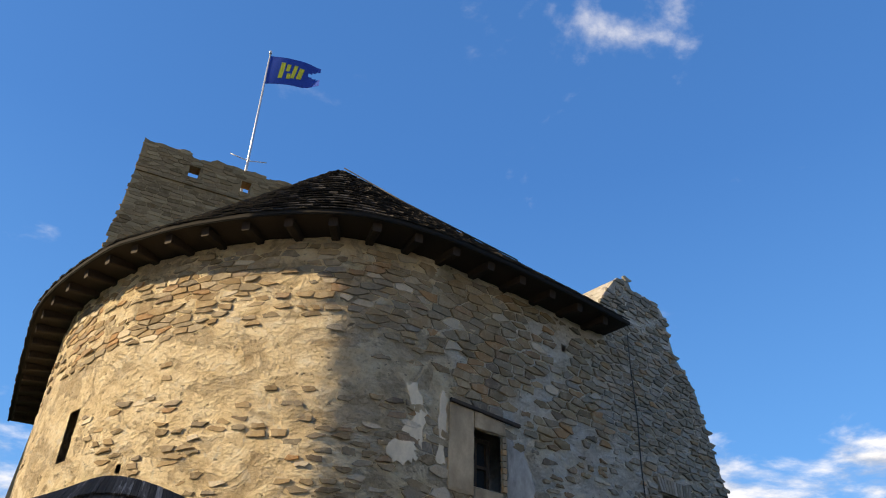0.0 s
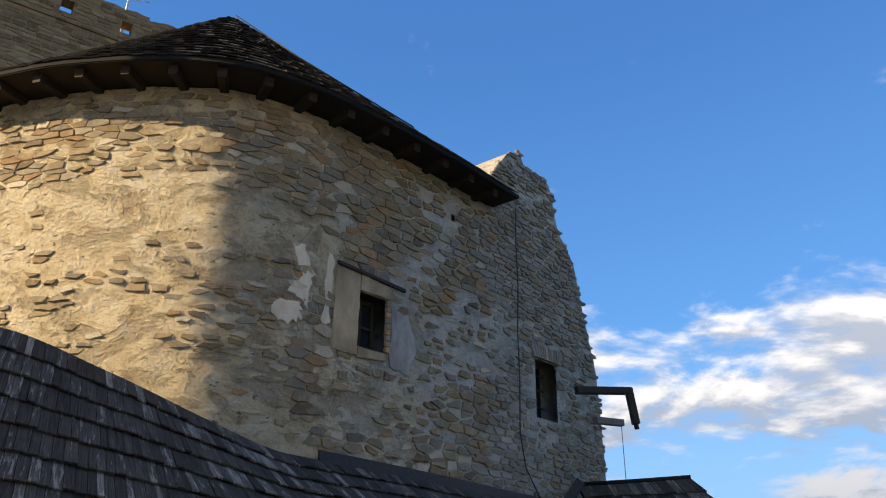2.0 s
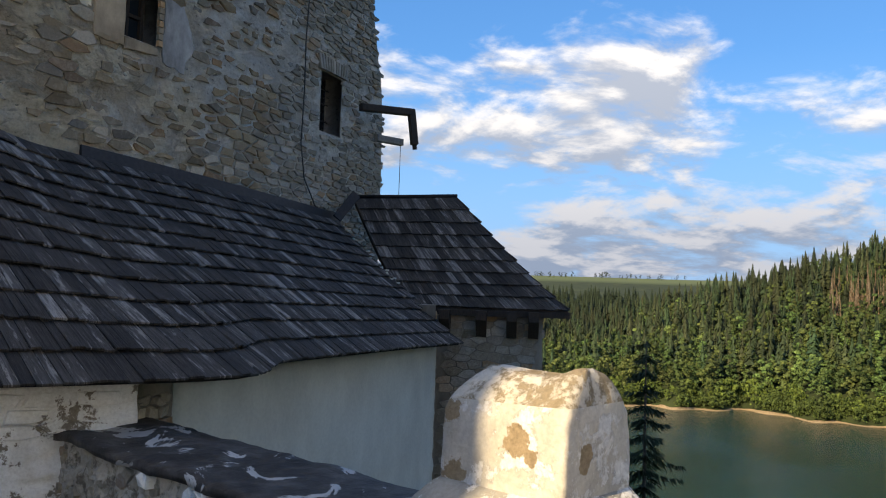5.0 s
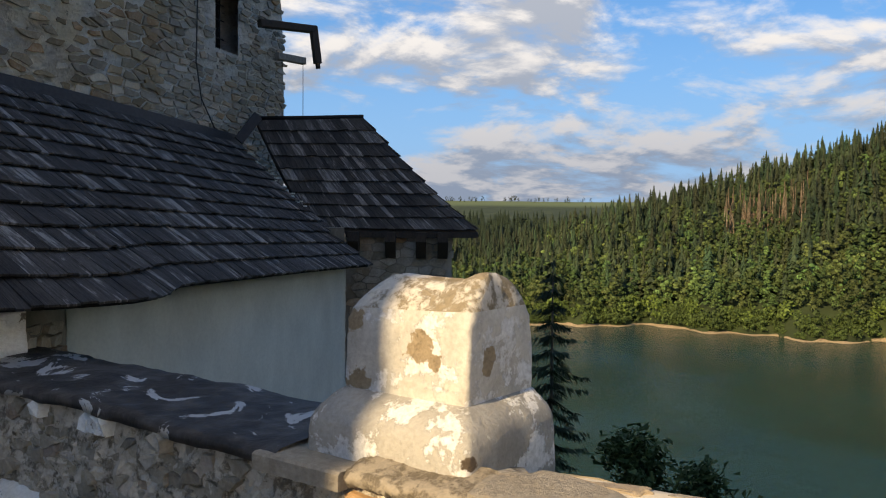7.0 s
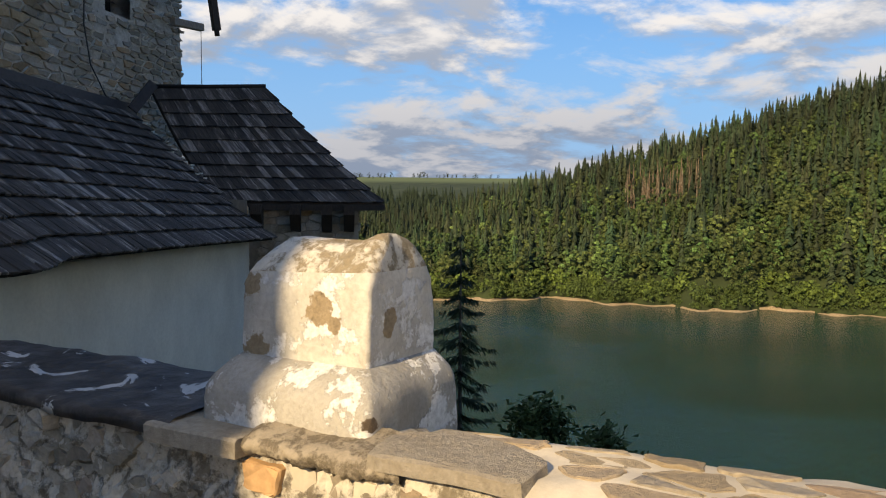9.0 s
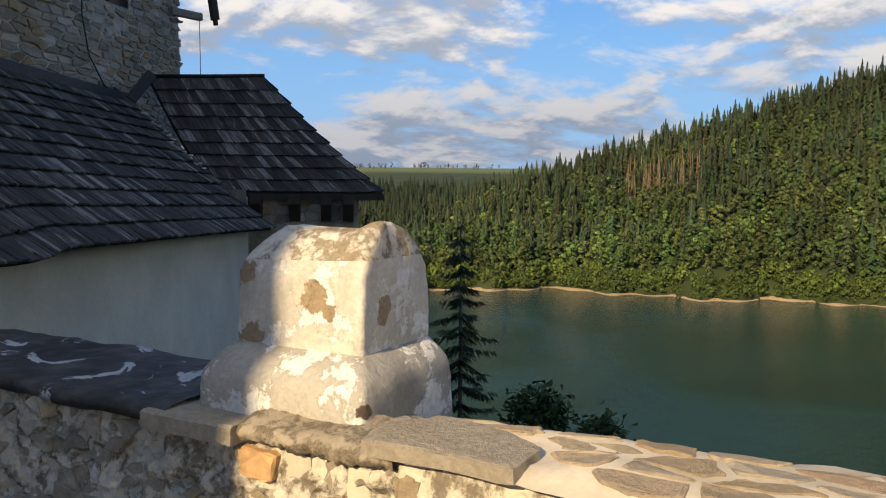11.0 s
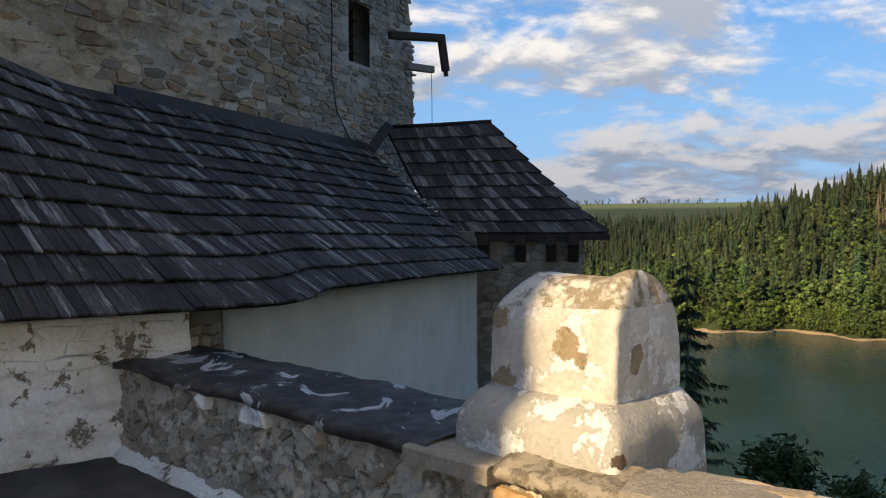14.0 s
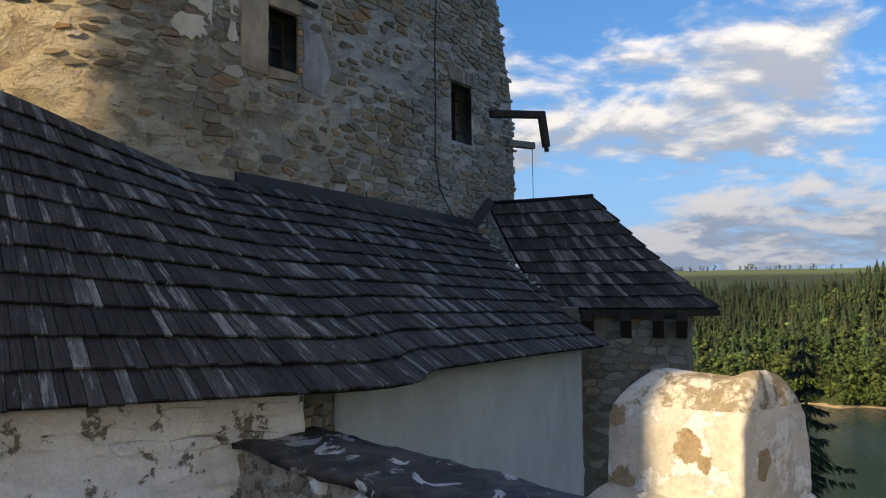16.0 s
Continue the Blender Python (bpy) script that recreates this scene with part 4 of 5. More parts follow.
# ---- turret under the small roof ----
def build_turret():
    rng = random.Random(21)
    plan = [(4.38, 9.95), (4.72, 10.72), (6.12, 9.92), (7.2, 12.0), (5.2, 13.2), (3.6, 11.6)]
    t = tagged(prism("turret", plan, -12, 1.50, DARK_MORTAR), "small grey rubble stone turret under a hipped roof", "turret")
    heap = Heap()
    for a, b in ((plan[0], plan[1]), (plan[1], plan[2]), (plan[2], plan[3])):
        a, b = Vector(a), Vector(b)
        d = (b - a).normalized()
        n = Vector((d.y, -d.x))

        def put(x, z, o, a=a, d=d, n=n):
            p = a + d * x + n * o
            return (p.x, p.y, z)
        for poly in rubble(0, (b - a).length, -1.6, 1.45, 0.23, 0.12, 0.34, rng):
            if all(0 < p[0] < (b - a).length + 0.02 for p in poly):
                heap.put(stone_data(poly, put, 0.008, rng.uniform(0.01, 0.035), rng))
    heap.make("masonry", GREY_STONE, t, "grey and ochre rubble masonry")
    for x in (4.86, 5.33, 5.72, 6.0):
        y = 10.72 - (x - 4.72) * 0.571
        c = mesh_object("corbel", *corbel_data(Vector((x, y, 1.44)), Vector((-0.497, -0.868, 0))), DARK_WOOD, turret_roof, "dark wooden rafter bracket")


def corbel_data(p, out):
    s = Vector((-out.y, out.x, 0)) * 0.075
    prof = [(-0.1, 0.0), (0.40, 0.0), (0.40, -0.14), (0.26, -0.26), (0.10, -0.38), (-0.1, -0.42)]
    v = [p + out * a + Vector((0, 0, b)) + s * k for k in (-1, 1) for a, b in prof]
    n = len(prof)
    return v, [tuple(range(n)), tuple(range(2 * n - 1, n - 1, -1))] + [(i, n + i, n + (i + 1) % n, (i + 1) % n) for i in range(n)]


build_turret()


# ---- walls of the lower range ----
def rough_wall(name, a, b, z0, z1, m, thick, rough, step=0.05, label="", category="", seed=0.0, kind=""):
    a, b = Vector(a), Vector(b)
    L = (b - a).length
    d = (b - a) / L
    n = Vector((d.y, -d.x))
    nx, nz = max(2, int(L / step)), max(2, int((z1 - z0) / step))
    v, f = [], []
    for i in range(nx + 1):
        for j in range(nz + 1):
            x, z = L * i / nx, z0 + (z1 - z0) * j / nz
            q = noise.fractal(Vector((x * 2.4, z * 7.0, seed)), 0.8, 2.0, 6) * rough + noise.noise(Vector((x * 14, z * 14, seed))) * rough * 0.25
            p = a + d * x + n * q
            v.append((p.x, p.y, z))
    w = nz + 1
    f = [(i * w + j, (i + 1) * w + j, (i + 1) * w + j + 1, i * w + j + 1) for i in range(nx) for j in range(nz)]
    o = len(v)
    for x in (0, L):
        p = a + d * x - n * thick
        v += [(p.x, p.y, z0), (p.x, p.y, z1)]
    f += [(o, o + 1, o + 3, o + 2), tuple([i * w + nz for i in range(nx + 1)] + [o + 3, o + 1])]
    f += [tuple([j for j in range(nz, -1, -1)] + [o, o + 1]), tuple([nx * w + j for j in range(nz + 1)] + [o + 3, o + 2])]
    ob = mesh_object(name, v, f, m, None, "", True)
    return tagged(ob, label, category, kind=kind)


white_wall = rough_wall("wall_limewashed", (-6.2, 4.17), (0.30, 5.60), 0.0, 1.02, LIME_WALL, 0.4, 0.042, 0.025, "rough whitewashed stone wall with flaking paint", "wall", 2.0, "structure")
recess = rough_wall("wall_recess", (0.22, 5.66), (0.62, 6.24), -2.0, 1.0, DARK_MORTAR, 0.3, 0.05, 0.05, "dark broken masonry beside the plastered wall", "wall", 5.0, "structure")
rough_wall("wall_plastered", (0.58, 6.20), (4.37, 9.86), -9.0, 0.98, GREY_PLASTER, 0.35, 0.02, 0.12, "smooth pale grey plastered wall under the eaves", "wall", 9.0, "structure")


def wall_joints():
    rng = random.Random(8)
    # stones left bare below the eaves and at the corner
    a, d = Vector((-6.2, 4.17)), Vector((6.5, 1.43)).normalized()
    n = Vector((d.y, -d.x))

    def put(x, z, o):
        p = a + d * x + n * o
        return (p.x, p.y, z)
    for poly in rubble(2.6, 6.55, 0.70, 0.98, 0.30, 0.09, 0.3, rng):
        cz = sum(p[1] for p in poly) / len(poly)
        if rng.random() < 0.75:
            mesh_object("stone", *stone_data(poly, put, 0.012, rng.uniform(0.008, 0.03), rng), LIME_WALL, white_wall)
    a2, d2 = Vector((0.22, 5.66)), Vector((0.40, 0.58)).normalized()
    n2 = Vector((d2.y, -d2.x))

    def put2(x, z, o):
        p = a2 + d2 * x + n2 * o
        return (p.x, p.y, z)
    for poly in rubble(0.0, 0.68, 0.35, 0.95, 0.14, 0.09, 0.3, rng):
        mesh_object("stone", *stone_data(poly, put2, 0.012, rng.uniform(0.01, 0.06), rng), PARAPET_STONE, recess)


wall_joints()

# ---- terrace floor and parapet ----
U, N = Vector((0.416, -0.909)), Vector((0.909, 0.416))
IN, OUT_, TOPZ = 2.15, 2.78, 0.72


def un(u, n, z):
    p = U * u + N * n
    return (p.x, p.y, z)


def squeeze(u, n):
    """The parapet is narrower just past the pier and widens along its run."""
    t = max(0.0, min(1.0, (u + 1.5) / 0.2))
    edge = (OUT_ + 0.03) * (1 - t) + t * min(OUT_ + 0.03, 2.60 + 0.10 * (u + 1.13) + 0.02 * noise.noise(Vector((u * 4.0, 0, 7))))
    return IN - 0.04 + (n - IN + 0.04) * (edge - IN + 0.04) / (OUT_ + 0.07 - IN)


def build_floor():
    v, f = [], []
    nx, ny = 70, 60
    for i in range(nx + 1):
        for j in range(ny + 1):
            u, n = -6.6 + 11.6 * i / nx, -7.0 + (IN + 7.05) * j / ny
            z = 0.10 + noise.fractal(Vector((u * 1.4, n * 1.4, 0)), 1.0, 2.0, 4) * 0.012
            v.append(un(u, n, z))
    w = ny + 1
    f = [(i * w + j, (i + 1) * w + j, (i + 1) * w + j + 1, i * w + j + 1) for i in range(nx) for j in range(ny)]
    tagged(mesh_object("floor", v, f, EARTH_FLOOR, None, "", True), "dark worn paving of the castle terrace", "floor", kind="structure")
    m = mesh_object("mortar_curb", *curb_data(), LIME_WALL)
    tagged(m, "white mortar fillet along the foot of the parapet", "curb", kind="structure")


def curb_data():
    v, f = [], []
    k = 60
    for i in range(k + 1):
        u = -5.2 + 5.5 * i / k
        r = 0.05 + 0.03 * noise.noise(Vector((u * 5, 0, 0)))
        v += [un(u, IN + 0.05, 0.08), un(u, IN - r * 1.2, 0.09), un(u, IN - r * 0.5, 0.10 + r * 0.8), un(u, IN + 0.03, 0.13 + r)]
    for i in range(k):
        f += [(i * 4 + j, i * 4 + 4 + j, i * 4 + 5 + j, i * 4 + 1 + j) for j in range(3)]
    return v, f


build_floor()


def build_parapet():
    rng = random.Random(31)
    # core: inner face rough, top gently domed
    v, f = [], []
    us = np.concatenate([np.arange(-5.25, 1.0, 0.022), np.arange(1.0, 5.0, 0.1)])
    prof = [(IN + 0.02, -6.0), (IN + 0.02, 0.0)] + [(IN + 0.02, 0.08 + 0.0215 * k) for k in range(24)] + [(IN + 0.02, 0.61), (IN + 0.03, 0.66), (IN + 0.06, 0.70), (IN + 0.2, 0.715), (IN + 0.32, 0.72), (IN + 0.45, 0.715), (OUT_ - 0.05, 0.69), (OUT_, 0.62), (OUT_, -6.0)]
    for u in us:
        for n, z in prof:
            q = noise.fractal(Vector((u * 6, n * 3, z * 9)), 0.6, 2.0, 6) * 0.030
            if z > 0.66:
                q = noise.fractal(Vector((u * 2.5, n * 3, 1)), 1.0, 2.0, 4) * 0.02 + (0.03 if u > -1.4 else 0)
            v.append(un(u, squeeze(u, n) + (q if z < 0.66 else 0), z + (q * 0.55 if z > 0.6 else 0)))
    k = len(prof)
    for i in range(len(us) - 1):
        f += [(i * k + j, (i + 1) * k + j, (i + 1) * k + j + 1, i * k + j + 1) for j in range(k - 1)]
    f += [tuple(range(k))[::-1], tuple((len(us) - 1) * k + j for j in range(k))]
    core = mesh_object("parapet_wall", v, f, PARAPET_MORTAR, None, "", False)
    tagged(core, "rubble stone parapet wall with a worn top", "parapet", kind="structure")
    # inner face rubble, small and irregular
    face = lambda u, z, o: un(u, IN + 0.02 - o, z)
    heap, count = Heap(), 0
    for poly in rubble(-5.2, 1.0, 0.10, 0.68, 0.105, 0.066, 0.44, rng):
        cu = sum(p[0] for p in poly) / len(poly)
        cz = sum(p[1] for p in poly) / len(poly)
        if rng.random() < 0.38 or max(p[1] for p in poly) > 0.72 or (-2.35 < cu < -1.3 and cz > 0.52):
            continue
        data = stone_data(ragged(poly, rng, 0.008, 2), face, rng.uniform(0.0, 0.012), rng.uniform(-0.012, 0.026), rng)
        m = PARAPET_STONE if cu < -2.2 else FLAG
        if cu > -5.1 and count < 290:
            mesh_object("stone", *data, m, core)
            count += 1
        else:
            heap.put(data)
    heap.make("rubble", FLAG, core, "pale rubble stones")
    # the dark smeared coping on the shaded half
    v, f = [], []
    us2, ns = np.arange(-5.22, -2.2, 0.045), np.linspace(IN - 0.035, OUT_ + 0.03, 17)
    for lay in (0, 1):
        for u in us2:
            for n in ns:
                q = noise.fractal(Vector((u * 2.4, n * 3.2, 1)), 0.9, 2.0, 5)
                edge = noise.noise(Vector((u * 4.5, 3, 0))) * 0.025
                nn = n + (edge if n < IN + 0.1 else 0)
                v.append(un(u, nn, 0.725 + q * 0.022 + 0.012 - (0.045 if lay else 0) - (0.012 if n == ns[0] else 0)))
    a, b = len(us2), len(ns)
    for i in range(a - 1):
        for j in range(b - 1):
            q = (i * b + j, (i + 1) * b + j, (i + 1) * b + j + 1, i * b + j + 1)
            f += [q, tuple(x + a * b for x in q[::-1])]
        for j in (0, b - 1):
            q = (i * b + j, (i + 1) * b + j, (i + 1) * b + j + a * b, i * b + j + a * b)
            f.append(q if j else q[::-1])
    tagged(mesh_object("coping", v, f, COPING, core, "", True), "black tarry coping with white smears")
    # bright stones on the edge below the coping
    for u, s in ((-3.42, 0.045), (-3.50, 0.035), (-3.36, 0.03), (-3.95, 0.04), (-2.95, 0.05)):
        mesh_object("stone", *stone_data([(u - s, 0.60), (u + s, 0.59), (u + s * 1.2, 0.66), (u, 0.69), (u - s, 0.66)], face, 0.002, 0.06, rng), LIME_WALL if u < -3.3 else PARAPET_STONE, core)
    # ledge slab beside the pier
    sl = [(-2.30, IN - 0.055), (-1.86, IN - 0.05), (-1.84, IN + 0.2), (-2.28, IN + 0.2)]
    v = [un(*p, 0.655) for p in sl] + [un(*p, 0.715) for p in sl] + [un(p[0] * 0.998, p[1] + 0.01, 0.725) for p in sl]
    f = [(3, 2, 1, 0), (8, 9, 10, 11)] + [(i + r, (i + 1) % 4 + r, (i + 1) % 4 + 4 + r, i + 4 + r) for r in (0, 4) for i in range(4)]
    mesh_object("ledge_slab", v, f, FLAG, core, "grey stone ledge slab beside the pier")
    mesh_object("brick", *stone_data(rounded(ragged([(-1.875, 0.53), (-1.71, 0.525), (-1.70, 0.645), (-1.87, 0.65)], rng, 0.006, 2)), face, 0.003, 0.03, rng), BRICK, core, "orange brick in the parapet face")
    # crumbling mortar skirt in front of the pier
    v, f = [], []
    skirt = [(2.32, 0.775), (2.26, 0.765), (2.20, 0.752), (IN + 0.0, 0.742), (IN - 0.04, 0.730), (IN - 0.05, 0.712), (IN - 0.042, 0.690), (IN - 0.015, 0.672), (IN + 0.05, 0.665)]
    us3 = np.arange(-1.87, -1.22, 0.010)
    for u in us3:
        fade = min(1.0, (u + 1.88) / 0.06, (-1.20 - u) / 0.08)
        for n, z in skirt:
            q = noise.fractal(Vector((u * 9, n * 9, z * 14)), 0.45, 2.0, 6)
            lip = 1.0 if n < IN + 0.02 else 0.35
            bite = 0.09 * max(0.0, noise.noise(Vector((u * 6.5, 1.0, 4.0)))) * lip
            v.append(un(u, n + q * 0.016 * lip + bite + 0.03 * (1 - fade) * lip, z + q * 0.010 - 0.012 * (1 - fade)))
    k = len(skirt)
    for i in range(len(us3) - 1):
        f += [(i * k + j + 1, i * k + j, (i + 1) * k + j, (i + 1) * k + j + 1) for j in range(k - 1)]
    mesh_object("mortar_skirt", v, f, OLD_MORTAR, core, "crumbling mortar edge at the foot of the pier", True)
    for k in range(7):
        u = -1.62 + k * 0.14 + rng.uniform(-0.03, 0.03)
        w, z0 = rng.uniform(0.05, 0.085), rng.uniform(0.50, 0.56)
        poly = [(u - w, z0), (u + w, z0 + rng.uniform(-0.03, 0.02)), (u + w * 0.9, 0.655), (u, 0.665), (u - w, 0.65)]
        mesh_object("stone", *stone_data(ragged(poly, rng, 0.010, 3), face, 0.006, rng.uniform(0.0, 0.022), rng), FLAG if k % 2 else MORTAR, core)
    # flagstones bedded in pale mortar on the sunny half
    def lid(u, n, o):
        z = 0.745 + noise.fractal(Vector((u * 3.5, n * 4, 2.1)), 0.8, 2.0, 4) * 0.016 - max(0, n - OUT_ + 0.1) * 0.3 - max(0, IN + 0.06 - n) * 0.3
        return un(u, squeeze(u, n), z + o)
    big = [(-1.33, IN - 0.05), (-0.80, IN - 0.055), (-0.78, IN + 0.15), (-0.95, IN + 0.27), (-1.22, IN + 0.30), (-1.36, IN + 0.16)]
    mesh_object("flagstone", *stone_data(rounded(ragged(big, rng, 0.012, 3)), lambda u, n, o: un(u, n, 0.758 + o - 0.05 * max(0.0, IN + 0.02 - n)), 0.004, 0.014, rng), FLAG, core, "large worn flat slab")
    bed = []
    for u in np.arange(-1.20, 4.6, 0.05):
        bed.append(u)
    bv = [lid(u, n, 0.002) for u in bed for n in np.linspace(IN - 0.04, OUT_ + 0.03, 12)]
    mesh_object("mortar_bed", bv, [(i * 12 + j, i * 12 + 12 + j, i * 12 + 13 + j, i * 12 + 1 + j) for i in range(len(bed) - 1) for j in range(11)], MORTAR, core, "pale mortar bed", True)
    for poly in rubble(-1.75, 4.5, IN - 0.03, OUT_ + 0.02, 0.24, 0.15, 0.48, rng):
        cu, cn = sum(p[0] for p in poly) / len(poly), sum(p[1] for p in poly) / len(poly)
        if (-1.45 < cu < -0.72 and cn < IN + 0.33) or (cu < -1.25):
            continue
        poly = [(x, min(max(y, IN - 0.05), OUT_ + 0.03)) for x, y in poly]
        mesh_object("flagstone", *stone_data(rounded(ragged(poly, rng, 0.014, 2)), lid, rng.uniform(0.014, 0.030), rng.uniform(0.004, 0.012), rng), FLAG, core)


build_parapet()


# ---- the whitewashed pier on the parapet ----
def build_pier():
    corner, along, inward = Vector((1.447, 2.203)), Vector((-0.408, 0.913)), Vector((0.9205, 0.3907))
    # (a0, a1, b0, b1, z, corner radius): the outline at each height, a along the parapet, b across it
    levels = [(0.0, 0.755, 0.0, 0.64, 0.58, 0.03), (0.004, 0.755, 0.0, 0.64, 0.80, 0.03), (0.008, 0.752, 0.006, 0.637, 0.85, 0.035), (0.024, 0.738, 0.034, 0.630, 0.893, 0.035),
        (0.052, 0.718, 0.075, 0.620, 0.925, 0.03), (0.080, 0.698, 0.115, 0.610, 0.948, 0.025), (0.098, 0.686, 0.142, 0.602, 0.958, 0.018), (0.097, 0.686, 0.138, 0.604, 1.10, 0.018),
        (0.098, 0.684, 0.142, 0.602, 1.245, 0.025), (0.102, 0.672, 0.155, 0.585, 1.29, 0.04), (0.108, 0.648, 0.190, 0.545, 1.335, 0.06), (0.116, 0.612, 0.240, 0.480, 1.375, 0.06), (0.128, 0.575, 0.285, 0.400, 1.402, 0.04)]
    side, arc = 14, 5

    def outline(a0, a1, b0, b1, r):
        pts = []
        for (ca, cb), (da, db) in (((a0, b0), (1, 0)), ((a1, b0), (0, 1)), ((a1, b1), (-1, 0)), ((a0, b1), (0, -1))):
            # the corner, then the side that leaves it
            for k in range(arc):
                q = math.pi / 2 * (k / arc)
                ma, mb = ca + r * (da - db), cb + r * (db + da)
                pts.append((ma - r * (da * math.cos(q) - db * math.sin(q)), mb - r * (db * math.cos(q) + da * math.sin(q))))
            L = (a1 - a0 if da else b1 - b0) - 2 * r
            for k in range(side):
                pts.append((ca + da * (r + L * k / side), cb + db * (r + L * k / side)))
        return pts

    def place(a, b, z):
        p = corner + along * a + inward * b
        big = noise.fractal(Vector((p.x * 6, p.y * 6, z * 6)), 0.9, 2.0, 6) * 0.009
        fine = noise.noise(Vector((p.x * 28, p.y * 28, z * 28))) * 0.003
        da, db = a - 0.38, b - 0.36
        n = max(0.05, math.hypot(da, db))
        q = (along * da + inward * db) / n * (big + fine) * min(1, n / 0.15)
        top = max(0.0, min(1.0, (z - 1.27) / 0.13))
        lift = top * (0.030 * math.exp(-((a - 0.13) / 0.07) ** 2) - 0.016 * math.exp(-((a - 0.33) / 0.12) ** 2) + big * 0.9)
        # the shoulder is lower at the far end of the front
        lift -= 0.05 * max(0.0, a - 0.3) * max(0.0, min(1.0, (z - 1.0) / 0.25)) * (1 - top)
        return (p.x + q.x, p.y + q.y, z + lift)

    rings = [outline(*lv[:4], lv[5]) for lv in levels]
    m = len(rings[0])
    v = []
    for r in range(len(levels) - 1):
        steps = max(2, int((levels[r + 1][4] - levels[r][4]) / 0.016)) if 0 < r else 6
        for k in range(steps):
            t = k / steps
            v += [place(a[0] + (b[0] - a[0]) * t, a[1] + (b[1] - a[1]) * t, levels[r][4] * (1 - t) + levels[r + 1][4] * t) for a, b in zip(rings[r], rings[r + 1])]
        if r == 5:
            foot_end = len(v) // m
        if r == 8:
            shaft_end = len(v) // m
    v += [place(*p, levels[-1][4]) for p in rings[-1]]
    nrow = len(v) // m
    f = [(i * m + (k + 1) % m, i * m + k, (i + 1) * m + k, (i + 1) * m + (k + 1) % m) for i in range(nrow - 1) for k in range(m)]
    prev = list(range((nrow - 1) * m, nrow * m))
    for s in (0.6, 0.25):
        cur = []
        for a, b in rings[-1]:
            cur.append(len(v))
            v.append(place(0.35 + (a - 0.35) * (0.4 + 0.6 * s), 0.342 + (b - 0.342) * s, 1.405))
        f += [(prev[(k + 1) % m], prev[k], cur[k], cur[(k + 1) % m]) for k in range(m)]
        prev = cur
    f.append(tuple(prev[::-1]))

    def piece(name, lo, hi, parent=None, label="", m_=PIER_MAT):
        faces = [q for q in f if min(q) >= lo * m and max(q) < hi * m]
        used = sorted({i for q in faces for i in q})
        at = {i: k for k, i in enumerate(used)}
        ob = mesh_object(name, [v[i] for i in used], [[at[i] for i in q] for q in faces], m_, parent, label, True)
        bm = bmesh.new()
        bm.from_mesh(ob.data)
        bmesh.ops.recalc_face_normals(bm, faces=bm.faces)
        bm.to_mesh(ob.data)
        bm.free()
        return ob

    pier = tagged(piece("parapet_pier", 0, foot_end + 1, m_=PLINTH_MAT), "stumpy whitewashed masonry pier with flaking plaster on the parapet", "pier")
    piece("shaft", foot_end, shaft_end + 1, pier)
    piece("cap", shaft_end, 10000, pier, "weathered rounded top with lichen", CAP_MAT)


build_pier()

# unseen range beside the terrace, its outline cut along the sun to shade it
slope = math.tan(-AZ)
north = float(min(WALLC[:, 1] - slope * WALLC[:, 0])) - 8.0 * slope + 0.04
south = 2.607 - 9.193 * slope
shade_range = tagged(prism("castle_range", [(-14, south - 6 * slope + 0.05), (-8.0, south), (-8.0, north), (-14, north - 6 * slope)], 0.0, 11.0, LIME_WALL), "unseen plain limewashed range that shades the terrace", "building")
mesh_object("roof", [(-14.0, south - 6 * slope + 0.07, 11.0), (-8.0, south + 0.02, 11.0), (-8.0, north - 0.02, 11.0), (-14.0, north - 6 * slope - 0.02, 11.0), (-11, south - 2 * slope, 11.3), (-11, north - 4 * slope, 11.3)], [(0, 1, 4), (1, 2, 5, 4), (2, 3, 5), (3, 0, 4, 5), (3, 2, 1, 0)], OLD_SHINGLE, shade_range)
# unseen pale block added to bounce warm sunlight onto terrace and tower
tagged(prism("castle_range", [(5.2, -4.2), (12.0, -6.5), (10.0, -20.0), (-3.5, -18.0)], -6.0, 11.0, LIME_WALL), "unseen pale limewashed block that bounces sunlight onto the terrace", "building")
# unseen pale floor added as a reflector for the shaded walls
tagged(prism("courtyard_paving", [(-14, -20), (4.5, -20), (4.9, -4.6), (3.9, -4.4), (-5.0, 0.4), (-7.9, 1.3), (-14, 0.6)], -0.3, 0.075, BOUNCE_FLOOR), "unseen pale paving that bounces sunlight onto the walls", "paving", kind="structure")


# ---- lake, hills and woods ----
WATER_Z = -38.3


def shore(az):
    return 300 + 6 * math.sin(az * 0.31) + 4 * math.sin(az * 0.83 + 1) + 2.5 * math.sin(az * 2.1)


RIDGE_AZ = [-180, -60, 0, 20, 30, 36, 40, 45, 50, 54.6, 60.4, 67.3, 80, 100, 140, 180]
RIDGE_EL = [1.5, 1.5, 0.6, -0.4, -1.2, -0.7, 0.4, 1.8, 3.5, 4.8, 6.6, 8.6, 10.0, 9.0, 3.0, 1.5]
CREST, TREE = 500.0, 15.0


